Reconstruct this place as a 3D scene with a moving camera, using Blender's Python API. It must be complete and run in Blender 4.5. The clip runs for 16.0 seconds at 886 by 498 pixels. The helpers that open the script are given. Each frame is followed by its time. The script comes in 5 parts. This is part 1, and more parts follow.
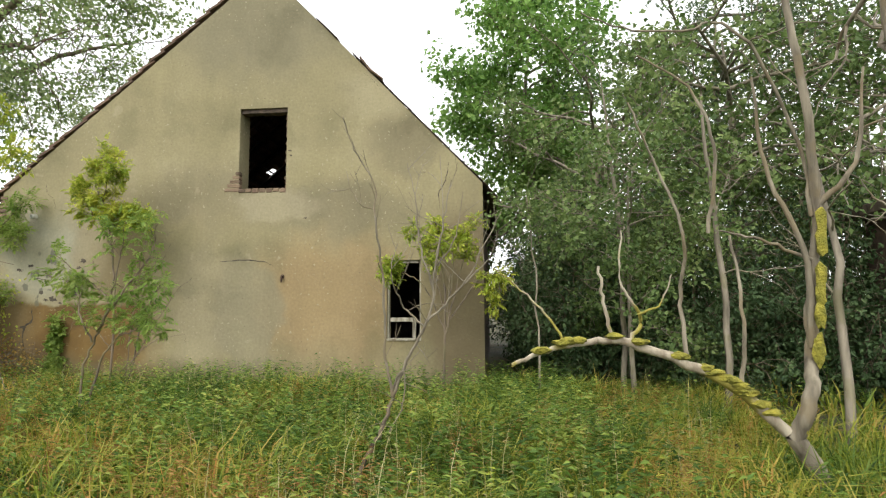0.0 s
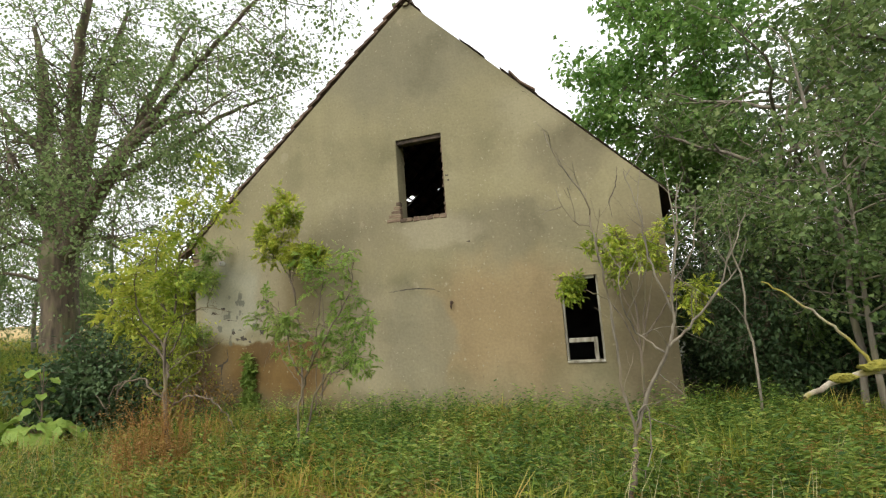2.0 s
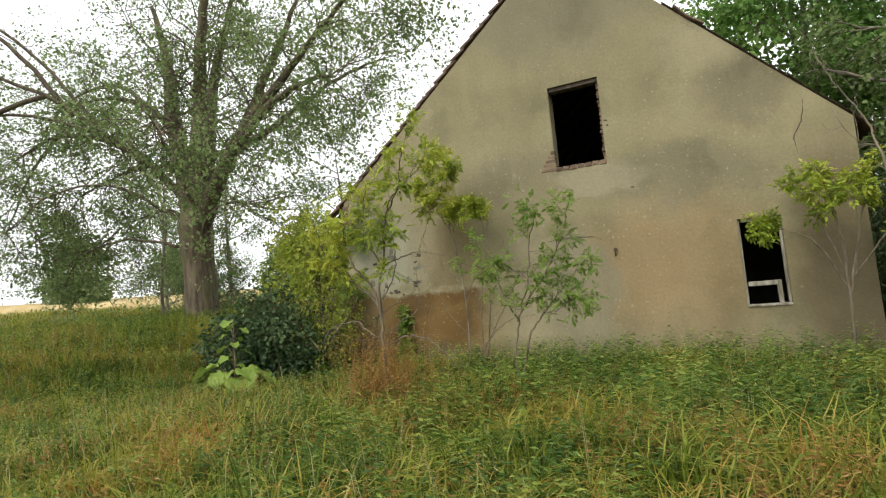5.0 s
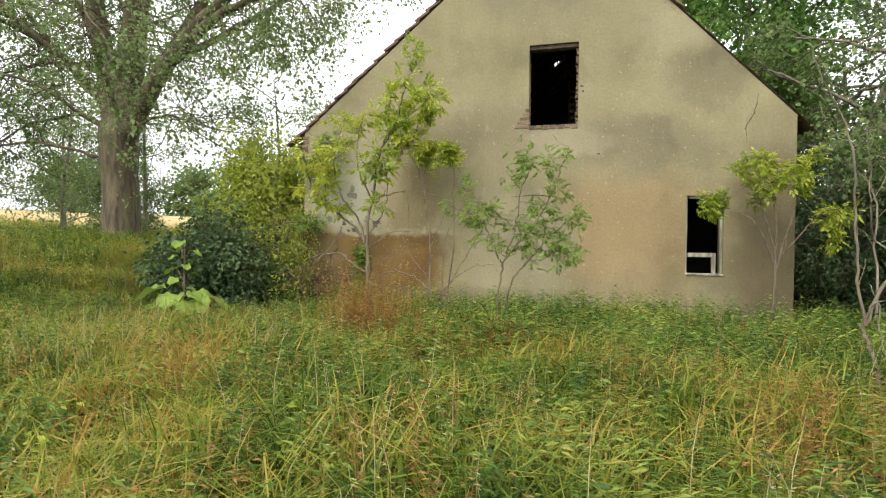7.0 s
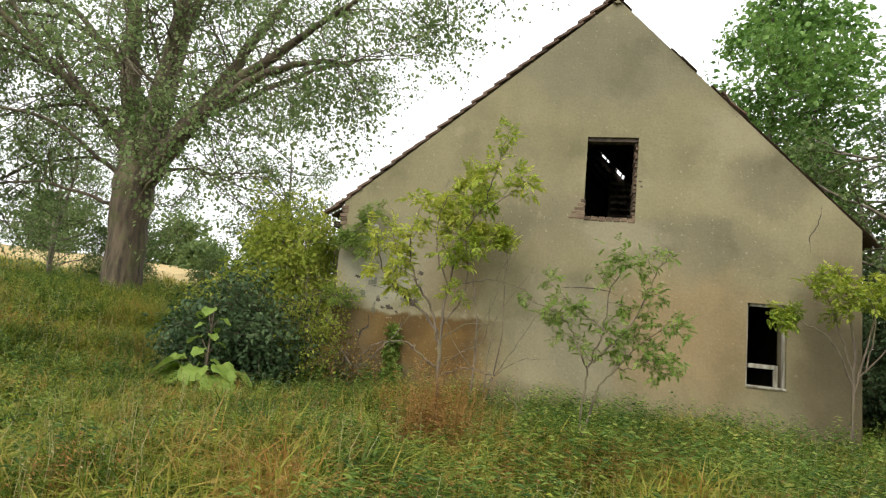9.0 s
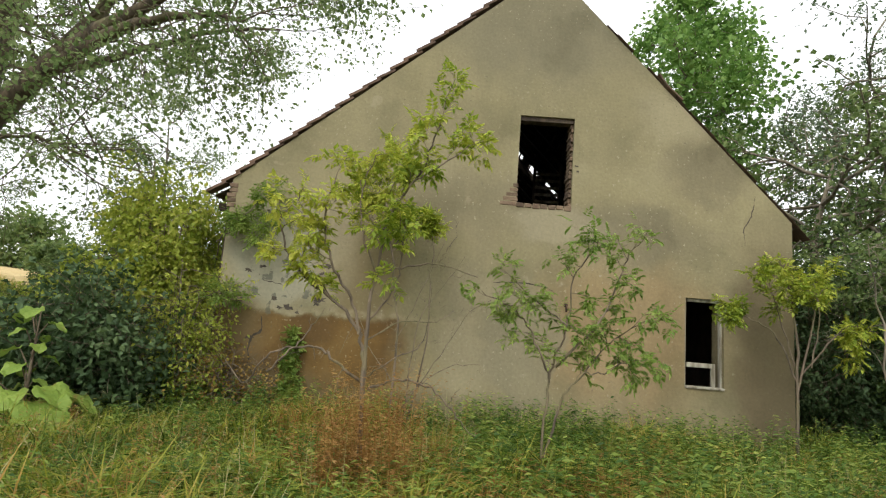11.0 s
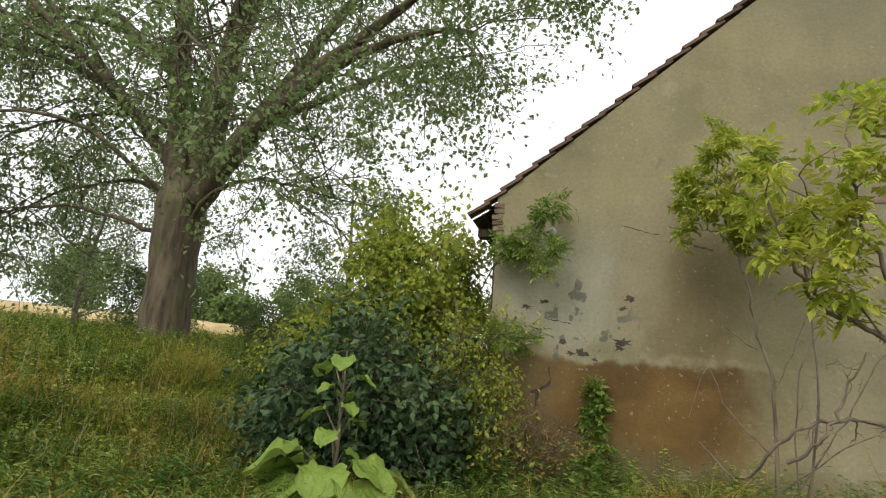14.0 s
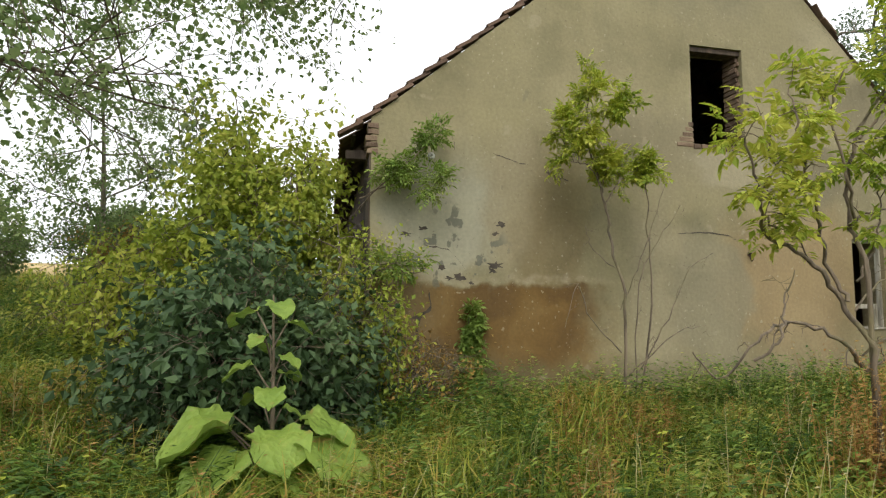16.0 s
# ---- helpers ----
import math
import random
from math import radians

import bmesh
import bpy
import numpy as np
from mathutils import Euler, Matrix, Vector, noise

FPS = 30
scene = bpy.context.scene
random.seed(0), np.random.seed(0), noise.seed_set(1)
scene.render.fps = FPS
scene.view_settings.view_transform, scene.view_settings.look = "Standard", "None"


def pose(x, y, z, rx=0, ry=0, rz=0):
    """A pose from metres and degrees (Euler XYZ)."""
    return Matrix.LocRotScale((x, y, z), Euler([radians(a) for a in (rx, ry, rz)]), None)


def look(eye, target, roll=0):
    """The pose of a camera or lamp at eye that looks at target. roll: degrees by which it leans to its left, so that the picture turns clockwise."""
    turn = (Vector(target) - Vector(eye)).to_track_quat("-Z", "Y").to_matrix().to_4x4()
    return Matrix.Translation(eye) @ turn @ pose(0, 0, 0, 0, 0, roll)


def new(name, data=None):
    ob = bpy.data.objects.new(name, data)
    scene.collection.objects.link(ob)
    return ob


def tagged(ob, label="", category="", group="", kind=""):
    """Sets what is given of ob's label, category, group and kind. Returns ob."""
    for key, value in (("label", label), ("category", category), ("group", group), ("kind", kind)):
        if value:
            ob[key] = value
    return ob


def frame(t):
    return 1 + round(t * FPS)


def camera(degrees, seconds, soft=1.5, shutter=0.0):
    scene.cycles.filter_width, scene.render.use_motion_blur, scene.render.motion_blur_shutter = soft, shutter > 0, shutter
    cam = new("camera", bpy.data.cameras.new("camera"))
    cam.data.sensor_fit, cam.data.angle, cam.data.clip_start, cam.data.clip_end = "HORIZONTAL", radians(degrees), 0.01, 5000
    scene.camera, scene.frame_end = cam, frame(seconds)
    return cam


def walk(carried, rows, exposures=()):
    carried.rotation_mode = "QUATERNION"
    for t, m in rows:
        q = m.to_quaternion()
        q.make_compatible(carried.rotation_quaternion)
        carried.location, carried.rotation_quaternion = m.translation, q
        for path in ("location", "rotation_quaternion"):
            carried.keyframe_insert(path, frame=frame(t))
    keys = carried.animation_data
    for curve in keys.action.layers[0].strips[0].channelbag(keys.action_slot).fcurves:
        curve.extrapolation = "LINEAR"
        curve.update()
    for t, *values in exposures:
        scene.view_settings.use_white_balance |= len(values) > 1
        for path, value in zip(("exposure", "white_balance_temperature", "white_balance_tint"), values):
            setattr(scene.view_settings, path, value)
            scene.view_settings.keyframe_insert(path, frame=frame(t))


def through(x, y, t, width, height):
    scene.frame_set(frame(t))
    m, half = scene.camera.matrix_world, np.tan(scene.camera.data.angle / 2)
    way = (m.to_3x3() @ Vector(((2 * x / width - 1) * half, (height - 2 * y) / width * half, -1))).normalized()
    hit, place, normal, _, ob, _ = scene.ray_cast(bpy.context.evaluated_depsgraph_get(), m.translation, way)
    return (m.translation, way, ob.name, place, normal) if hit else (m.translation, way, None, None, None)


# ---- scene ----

def station(x, y, z, yaw, pitch, roll):
    """A camera pose from its place, its heading, its tilt and its lean."""
    return pose(x, y, z, 90 + pitch, 0, yaw) @ pose(0, 0, 0, 0, 0, roll)


cam = camera(80.21, 16.0, soft=1.2)
walk(cam, [
    (0, station(7.456, -8.850, 1.307, 5.42, 5.71, -0.36)),
    (0.5, station(6.914, -8.712, 1.425, 10.93, 2.81, -0.19)),
    (1, station(6.670, -8.547, 1.559, 16.02, 4.20, 0.91)),
    (1.5, station(6.636, -8.485, 1.550, 15.54, 6.50, -0.83)),
    (2, station(6.482, -8.661, 1.470, 17.68, 7.70, -4.13)),
    (2.5, station(6.220, -9.056, 1.217, 23.59, 7.33, -6.46)),
    (3, station(6.023, -9.116, 1.201, 24.31, 4.88, -7.43)),
    (3.5, station(5.858, -9.112, 1.116, 24.53, 5.11, -6.85)),
    (4, station(5.510, -9.092, 1.212, 25.54, 3.36, -5.43)),
    (6.5, station(4.062, -9.785, 1.329, 18.61, 6.55, -1.94)),
    (7, station(3.928, -9.788, 1.201, 14.75, -0.91, 0.66)),
    (7.5, station(3.901, -9.754, 1.067, 12.31, -2.19, 2.78)),
    (8, station(3.528, -9.655, 1.352, 12.77, 4.65, 3.11)),
    (8.5, station(2.885, -9.732, 1.470, 15.90, 7.42, 4.22)),
    (9, station(2.601, -9.560, 1.421, 12.70, 6.68, 5.35)),
    (9.5, station(2.437, -9.260, 1.293, 10.47, 3.46, 5.42)),
    (12, station(1.608, -7.433, 1.285, -5.71, 11.00, 3.26)),
    (12.5, station(1.251, -7.133, 1.296, -7.54, 10.08, 3.02)),
    (13, station(0.733, -7.098, 1.135, 10.14, 9.11, 4.79)),
    (13.5, station(0.070, -6.916, 1.095, 19.23, 12.64, 6.07)),
    (14, station(-0.503, -6.755, 1.155, 15.20, 12.16, 4.30)),
    (14.5, station(-0.988, -6.712, 1.149, 14.60, 9.45, 2.57)),
    (15, station(-1.397, -6.597, 1.025, 7.55, 9.79, 2.21)),
    (15.5, station(-1.499, -6.734, 1.386, -3.78, 6.31, 0.51)),
    (16, station(-2.108, -6.451, 1.222, -12.29, 4.56, 0.14)),
], exposures=[(0, 0.51), (1, 0.61), (1.5, 0.32), (2.5, 0.21), (3.5, 0.31), (4.2, 0.26), (6.5, 0.01), (7, 0.56), (8, 0.42), (9.5, 0.16), (12, 0.14), (12.5, -0.10), (14.5, -0.04), (15.5, 0.00), (16, 0.15)])

# ---- light: an overcast sky with a wide, weak sun ----
world = bpy.data.worlds.new("overcast")
scene.world = world
world.use_nodes = True
wn, wl = world.node_tree.nodes, world.node_tree.links
sky = wn.new("ShaderNodeTexSky")
sky.sky_type, sky.sun_disc = "NISHITA", False
sky.sun_elevation, sky.sun_rotation = radians(48), radians(200)
sky.air_density, sky.dust_density, sky.ozone_density = 1.0, 6.0, 1.0
pale = wn.new("ShaderNodeHueSaturation")
pale.inputs["Saturation"].default_value = 0.12
veil = wn.new("ShaderNodeMix")
veil.data_type = "RGBA"
veil.inputs[0].default_value = 0.7
veil.inputs[7].default_value = (13.5, 13.7, 14.0, 1)
wl.new(sky.outputs[0], pale.inputs["Color"])
wl.new(pale.outputs[0], veil.inputs[6])
wl.new(veil.outputs[2], wn["Background"].inputs["Color"])
wn["Background"].inputs["Strength"].default_value = 0.12
sun = new("sun", bpy.data.lights.new("sun", "SUN"))
sun.data.energy, sun.data.angle, sun.data.color = 1.2, radians(25), (1.0, 0.95, 0.86)
sun.matrix_world = look((-6, -20, 22), (0, 0, 0))


# ---- materials ----
class Nodes:
    """A short hand for one material's node tree."""

    def __init__(self, name):
        self.m = bpy.data.materials.new(name)
        self.m.use_nodes = True
        self.t = self.m.node_tree
        self.bsdf = self.t.nodes["Principled BSDF"]

    def node(self, kind, **ins):
        n = self.t.nodes.new(kind)
        for k, v in ins.items():
            self.put(n.inputs[k.replace("_", " ")], v)
        return n

    def put(self, socket, v):
        if isinstance(v, bpy.types.NodeSocket):
            self.t.links.new(v, socket)
        else:
            socket.default_value = v

    def coord(self, which="Object"):
        return self.node("ShaderNodeTexCoord").outputs[which]

    def noise(self, scale, detail=4, vector=None, out="Fac"):
        n = self.node("ShaderNodeTexNoise", Scale=scale, Detail=detail)
        self.put(n.inputs["Vector"], vector if vector is not None else self.coord())
        return n.outputs[out]

    def math(self, op, a, b=0.0, c=0.0):
        n = self.node("ShaderNodeMath")
        n.operation = op
        for i, v in enumerate((a, b, c)):
            self.put(n.inputs[i], v)
        return n.outputs[0]

    def ramp(self, fac, *stops):
        n = self.node("ShaderNodeValToRGB")
        self.put(n.inputs[0], fac)
        e = n.color_ramp.elements
        while len(e) < len(stops):
            e.new(0.5)
        for el, (p, c) in zip(e, stops):
            el.position, el.color = p, (*c, 1)
        return n.outputs[0]

    def mix(self, fac, a, b, blend="MIX"):
        n = self.node("ShaderNodeMix")
        n.data_type, n.blend_type = "RGBA", blend
        self.put(n.inputs[0], fac)
        for s, v in ((n.inputs[6], a), (n.inputs[7], b)):
            self.put(s, v if isinstance(v, bpy.types.NodeSocket) else (*v, 1))
        return n.outputs[2]

    def step(self, v, lo, hi, a=0.0, b=1.0):
        n = self.node("ShaderNodeMapRange")
        n.interpolation_type = "SMOOTHSTEP"
        for i, x in enumerate((v, lo, hi, a, b)):
            self.put(n.inputs[i], x)
        return n.outputs[0]

    def blob(self, vec, cx, cz, rx, rz, soft=0.3):
        """1 inside an ellipse of the wall's face round (cx, cz), 0 outside it."""
        n = self.node("ShaderNodeVectorMath")
        n.operation = "SUBTRACT"
        self.put(n.inputs[0], vec)
        n.inputs[1].default_value = (cx, 0, cz)
        k = self.node("ShaderNodeVectorMath")
        k.operation = "MULTIPLY"
        self.put(k.inputs[0], n.outputs[0])
        k.inputs[1].default_value = (1 / rx, 0, 1 / rz)
        d = self.node("ShaderNodeVectorMath")
        d.operation = "LENGTH"
        self.put(d.inputs[0], k.outputs[0])
        return self.step(d.outputs["Value"], 1 - soft, 1 + soft, 1, 0)

    def bump(self, height, strength=0.3, distance=0.01):
        n = self.node("ShaderNodeBump", Height=height, Strength=strength, Distance=distance)
        self.put(self.bsdf.inputs["Normal"], n.outputs[0])

    def done(self, color, rough=0.8, metal=0.0):
        self.put(self.bsdf.inputs["Base Color"], color)
        self.put(self.bsdf.inputs["Roughness"], rough)
        self.bsdf.inputs["Metallic"].default_value = metal
        return self.m


def plaster_material():
    k = Nodes("old_lime_plaster")
    c = k.coord()
    wob = k.node("ShaderNodeVectorMath")
    wob.operation = "MULTIPLY_ADD"
    k.put(wob.inputs[0], k.noise(1.7, 5, c, "Color"))
    wob.inputs[1].default_value = (0.9, 0, 0.9)
    sub = k.node("ShaderNodeVectorMath")
    sub.operation = "ADD"
    k.put(sub.inputs[0], c)
    sub.inputs[1].default_value = (-0.45, 0, -0.45)
    k.put(wob.inputs[2], sub.outputs[0])
    v = wob.outputs[0]
    col = k.ramp(k.noise(0.7, 9, c), (0.3, (0.2, 0.176, 0.093)), (0.45, (0.262, 0.229, 0.125)), (0.56, (0.285, 0.249, 0.138)), (0.72, (0.355, 0.312, 0.18)))

    def blotch(shape, tone, amount):
        nonlocal col
        col = k.mix(k.math("MULTIPLY", shape, amount), col, tone)

    blotch(k.blob(v, 4.70, 1.37, 1.29, 1.10, 0.45), (0.31, 0.215, 0.105), 0.7)      # ochre coat beside the window
    blotch(k.blob(v, 4.62, 2.92, 1.37, 0.45, 0.5), (0.185, 0.16, 0.098), 0.7)       # grey damp band
    blotch(k.blob(v, 5.95, 4.05, 0.67, 0.55, 0.5), (0.175, 0.15, 0.092), 0.6)
    blotch(k.blob(v, 7.01, 1.24, 0.71, 1.70, 0.4), (0.15, 0.115, 0.062), 0.8)        # darker brown right corner
    blotch(k.blob(v, 2.27, 3.23, 1.09, 0.60, 0.5), (0.21, 0.18, 0.11), 0.6)
    blotch(k.blob(v, 3.19, 1.15, 0.58, 1.05, 0.2), (0.235, 0.21, 0.135), 0.7)      # closed doorway
    blotch(k.blob(v, 2.36, 1.15, 0.45, 1.40, 0.5), (0.31, 0.27, 0.17), 0.6)
    blotch(k.blob(v, 3.66, 3.02, 0.73, 0.28, 0.4), (0.33, 0.29, 0.185), 0.8)           # pale run under the hatch
    blotch(k.blob(v, 3.28, 6.41, 1.79, 1.00, 0.5), (0.2, 0.18, 0.115), 0.7)          # weathered peak
    blotch(k.blob(v, 5.56, 5.07, 0.73, 0.50, 0.4), (0.34, 0.3, 0.19), 0.5)
    blotch(k.blob(v, -0.78, 2.18, 0.81, 0.85, 0.35), (0.34, 0.325, 0.235), 0.85)    # grey lime
    blotch(k.blob(v, 0.33, 2.38, 0.45, 0.90, 0.4), (0.31, 0.265, 0.165), 0.7)
    blotch(k.blob(v, 0.82, 1.78, 0.50, 1.20, 0.5), (0.15, 0.108, 0.042), 0.62)        # brown run
    ragged = k.node("ShaderNodeSeparateXYZ", Vector=c)
    frayed = k.math("MULTIPLY_ADD", k.noise(3.2, 8, c), 0.34, -0.17)
    low = k.step(k.math("ADD", ragged.outputs[2], frayed), 1.24, 1.34, 1, 0)
    left = k.step(k.math("ADD", ragged.outputs[0], k.math("MULTIPLY", frayed, 2.5)), 1.0, 1.8, 1, 0)
    bare = k.math("MULTIPLY", low, left)                                          # the coat has fallen off: bare loam
    loam = k.ramp(k.noise(1.3, 7, v), (0.35, (0.1, 0.054, 0.012)), (0.52, (0.155, 0.088, 0.02)), (0.68, (0.205, 0.13, 0.042)))
    col = k.mix(k.math("MULTIPLY", bare, 0.96), col, loam)
    blotch(k.blob(v, -1.27, 0.69, 0.44, 0.90, 0.5), (0.25, 0.18, 0.085), 0.75)
    blotch(k.blob(v, 0.10, 0.05, 2.19, 0.30, 0.6), (0.16, 0.135, 0.065), 0.7)
    lip = k.math("MULTIPLY", left, k.math("MULTIPLY", k.step(k.math("ADD", ragged.outputs[2], frayed), 1.28, 1.34), k.step(k.math("ADD", ragged.outputs[2], frayed), 1.36, 1.44, 1, 0)))
    col = k.mix(k.math("MULTIPLY", lip, k.step(k.noise(5, 5, c), 0.4, 0.6, 0.05, 0.5)), col, (0.38, 0.33, 0.22))
    scab = k.math("MULTIPLY", k.step(k.noise(4.6, 5, c), 0.57, 0.61), k.blob(v, -0.59, 1.69, 0.80, 0.50, 0.3))
    col = k.mix(k.math("MULTIPLY", scab, 0.8), col, (0.125, 0.125, 0.095))
    fine = k.noise(22, 8, c)
    blot = k.noise(1.0, 9, v)
    col = k.mix(0.5, col, k.ramp(blot, (0.36, (0.68, 0.69, 0.64)), (0.47, (0.98, 0.98, 0.97)), (0.6, (1.1, 1.1, 1.06)), (0.68, (1.25, 1.24, 1.18))), "MULTIPLY")
    runs = k.node("ShaderNodeMapping", Vector=c)
    runs.inputs["Scale"].default_value = (2.2, 1, 0.5)
    col = k.mix(0.2, col, k.ramp(k.noise(1.2, 7, runs.outputs[0]), (0.34, (0.7, 0.69, 0.64)), (0.6, (1.08, 1.07, 1.04))), "MULTIPLY")
    flake = k.step(k.noise(2.6, 10, c), 0.66, 0.71)
    col = k.mix(k.math("MULTIPLY", flake, 0.35), col, (0.38, 0.33, 0.215))
    dark = k.step(k.noise(3.4, 9, v), 0.68, 0.74)
    near = k.blob(v, -0.55, 1.74, 0.94, 0.60, 0.4)
    col = k.mix(k.math("MULTIPLY", dark, k.math("MULTIPLY_ADD", near, 0.7, 0.25)), col, (0.1, 0.095, 0.08))
    specks = k.step(k.noise(9, 3, c), 0.72, 0.78)
    chips = k.math("MULTIPLY", k.step(k.noise(17, 5, c), 0.62, 0.68), k.step(k.noise(0.8, 4, v), 0.4, 0.62, 0.1, 0.75))
    col = k.mix(chips, col, (0.4, 0.355, 0.235))
    pits = k.math("MULTIPLY", k.step(k.noise(24, 3, c), 0.66, 0.72), k.step(k.noise(0.9, 4, v), 0.42, 0.6, 0.7, 0.1))
    col = k.mix(pits, col, (0.13, 0.11, 0.065))
    col = k.mix(k.math("MULTIPLY", specks, 0.5), col, (0.14, 0.11, 0.075))
    col = k.mix(0.35, col, k.ramp(fine, (0.3, (0.55, 0.55, 0.55)), (0.7, (1, 1, 1))), "MULTIPLY")
    h = k.math("ADD", k.math("MULTIPLY", k.noise(3, 6, c), 1.5), k.math("MULTIPLY", fine, 0.5))
    k.bump(k.math("SUBTRACT", h, k.math("ADD", k.math("MULTIPLY", bare, 1.2), k.math("MULTIPLY", dark, 0.6))), 0.5, 0.014)
    return k.done(col, 0.93)


def mottled(name, scale, stops, rough=0.85, bump=0.3, fine=40, each=None, distance=0.01):
    """A matt material whose colour wanders between the given stops; each: how much single pieces differ."""
    k = Nodes(name)
    col = k.ramp(k.noise(scale, 6), *stops)
    if each:
        rnd = k.node("ShaderNodeObjectInfo").outputs["Random"]
        col = k.mix(1.0, col, k.ramp(rnd, (0, (1 - each,) * 3), (1, (1 + each * 0.4,) * 3)), "MULTIPLY")
    k.bump(k.noise(fine, 6), bump, distance)
    return k.done(col, rough)


def bark_material(name, dark, light, moss=None, amount=0.5, scale=9):
    k = Nodes(name)
    c = k.coord()
    st = k.node("ShaderNodeMapping", Vector=c)
    st.inputs["Scale"].default_value = (1, 1, 0.16)
    ridge = k.noise(scale, 7, st.outputs[0])
    col = k.ramp(ridge, (0.32, dark), (0.66, light))
    if moss:
        col = k.mix(k.math("MULTIPLY", k.step(k.noise(2.6, 6, c), 0.5, 0.6), amount), col, moss)
    k.bump(ridge, 0.9, 0.03)
    return k.done(col, 0.92)


def leaf_material(name, *stops, through=0.3, rough=0.5, patch=0.8):
    """Leaves: single leaves differ, patches differ, and light comes through."""
    k = Nodes(name)
    isl = k.node("ShaderNodeNewGeometry").outputs["Random Per Island"]
    fac = k.math("MULTIPLY_ADD", k.step(k.noise(patch, 3), 0.3, 0.7), 0.32, k.math("MULTIPLY", isl, 0.46))
    fac = k.math("MULTIPLY_ADD", k.step(k.noise(patch * 4.3, 3), 0.3, 0.7), 0.22, fac)
    col = k.ramp(fac, *stops)
    k.done(col, rough)
    k.bsdf.inputs["Specular IOR Level"].default_value = 0.3
    tr = k.node("ShaderNodeBsdfTranslucent", Color=col)
    mx = k.node("ShaderNodeMixShader")
    mx.inputs[0].default_value = through
    out = k.t.nodes["Material Output"]
    k.t.links.new(k.bsdf.outputs[0], mx.inputs[1])
    k.t.links.new(tr.outputs[0], mx.inputs[2])
    k.t.links.new(mx.outputs[0], out.inputs[0])
    return k.m


PLASTER = plaster_material()
BRICK = mottled("old_brick", 6, ((0.3, (0.11, 0.07, 0.045)), (0.6, (0.2, 0.14, 0.088)), (0.8, (0.29, 0.225, 0.14))), 0.9, 0.5, 60, each=0.4)
# brick darkened to hold the side walls' shade; also the shed's body
BRICK_WALL = mottled("shade_dark_brick", 5, ((0.3, (0.05, 0.035, 0.028)), (0.7, (0.13, 0.085, 0.06))), 0.95, 0.6, 30)
TILE = mottled("clay_roof_tile", 4, ((0.3, (0.09, 0.06, 0.042)), (0.55, (0.16, 0.095, 0.06)), (0.8, (0.16, 0.14, 0.1))), 0.85, 0.4, 50, each=0.4)
TIMBER = bark_material("old_timber", (0.035, 0.026, 0.02), (0.11, 0.08, 0.055))
WHITE_WOOD = bark_material("flaking_white_paint", (0.2, 0.175, 0.12), (0.5, 0.47, 0.38), scale=14)
CRACK = mottled("crack_shadow", 8, ((0.3, (0.045, 0.038, 0.028)), (0.7, (0.1, 0.082, 0.06))), 1.0)
IRON = mottled("rusty_iron", 20, ((0.3, (0.035, 0.025, 0.02)), (0.7, (0.11, 0.055, 0.03))), 0.8)
CERAMIC = mottled("white_ceramic", 12, ((0.3, (0.5, 0.49, 0.45)), (0.7, (0.75, 0.74, 0.7))), 0.25, 0.05)
# one very dark tone for inner walls, floors and the far house's windows
INSIDE = mottled("dark_interior", 3, ((0.3, (0.03, 0.027, 0.024)), (0.7, (0.08, 0.07, 0.06))), 0.95)
SOIL = mottled("soil_and_litter", 1.3, ((0.3, (0.025, 0.025, 0.012)), (0.5, (0.05, 0.052, 0.02)), (0.7, (0.085, 0.066, 0.032))), 1.0, 0.8, 18, distance=0.04)
WHEAT = mottled("ripe_wheat", 0.6, ((0.3, (0.42, 0.31, 0.13)), (0.7, (0.58, 0.45, 0.22))), 0.95, 0.8, 8, distance=0.1)
BARK = bark_material("willow_bark", (0.045, 0.035, 0.023), (0.165, 0.125, 0.08), (0.14, 0.15, 0.05), 0.35)
GREY_BARK = bark_material("grey_bark", (0.1, 0.085, 0.062), (0.3, 0.26, 0.195), (0.16, 0.15, 0.06), 0.4)
DEAD_BARK = bark_material("bleached_dead_wood", (0.085, 0.07, 0.048), (0.27, 0.235, 0.17), (0.17, 0.13, 0.07), 0.6, 12)
MOSSY = bark_material("mossy_dead_wood", (0.2, 0.16, 0.11), (0.45, 0.4, 0.3), (0.24, 0.21, 0.03), 0.95, 12)
MOSS = mottled("yellow_green_moss", 14, ((0.3, (0.12, 0.12, 0.015)), (0.7, (0.33, 0.29, 0.04))), 1.0, 1.0, 60, distance=0.02)
TWIG = bark_material("elder_twig", (0.075, 0.06, 0.042), (0.22, 0.17, 0.115), (0.17, 0.16, 0.06), 0.4, 20)
L_WILLOW = leaf_material("willow_leaf", (0.1, (0.09, 0.15, 0.045)), (0.5, (0.19, 0.27, 0.09)), (0.9, (0.36, 0.43, 0.19)), through=0.5)
L_MAPLE = leaf_material("maple_leaf", (0.1, (0.08, 0.18, 0.035)), (0.5, (0.17, 0.31, 0.065)), (0.9, (0.3, 0.45, 0.12)), through=0.42)
L_WOOD = leaf_material("thicket_leaf", (0.1, (0.06, 0.11, 0.03)), (0.5, (0.14, 0.21, 0.062)), (0.9, (0.27, 0.34, 0.115)), through=0.42)
L_SILVER = leaf_material("silver_willow_leaf", (0.1, (0.08, 0.125, 0.065)), (0.5, (0.15, 0.21, 0.115)), (0.9, (0.26, 0.32, 0.2)), through=0.42)
L_ELDER = leaf_material("elder_leaf", (0.15, (0.17, 0.26, 0.03)), (0.45, (0.34, 0.42, 0.045)), (0.75, (0.54, 0.54, 0.09)), through=0.45)
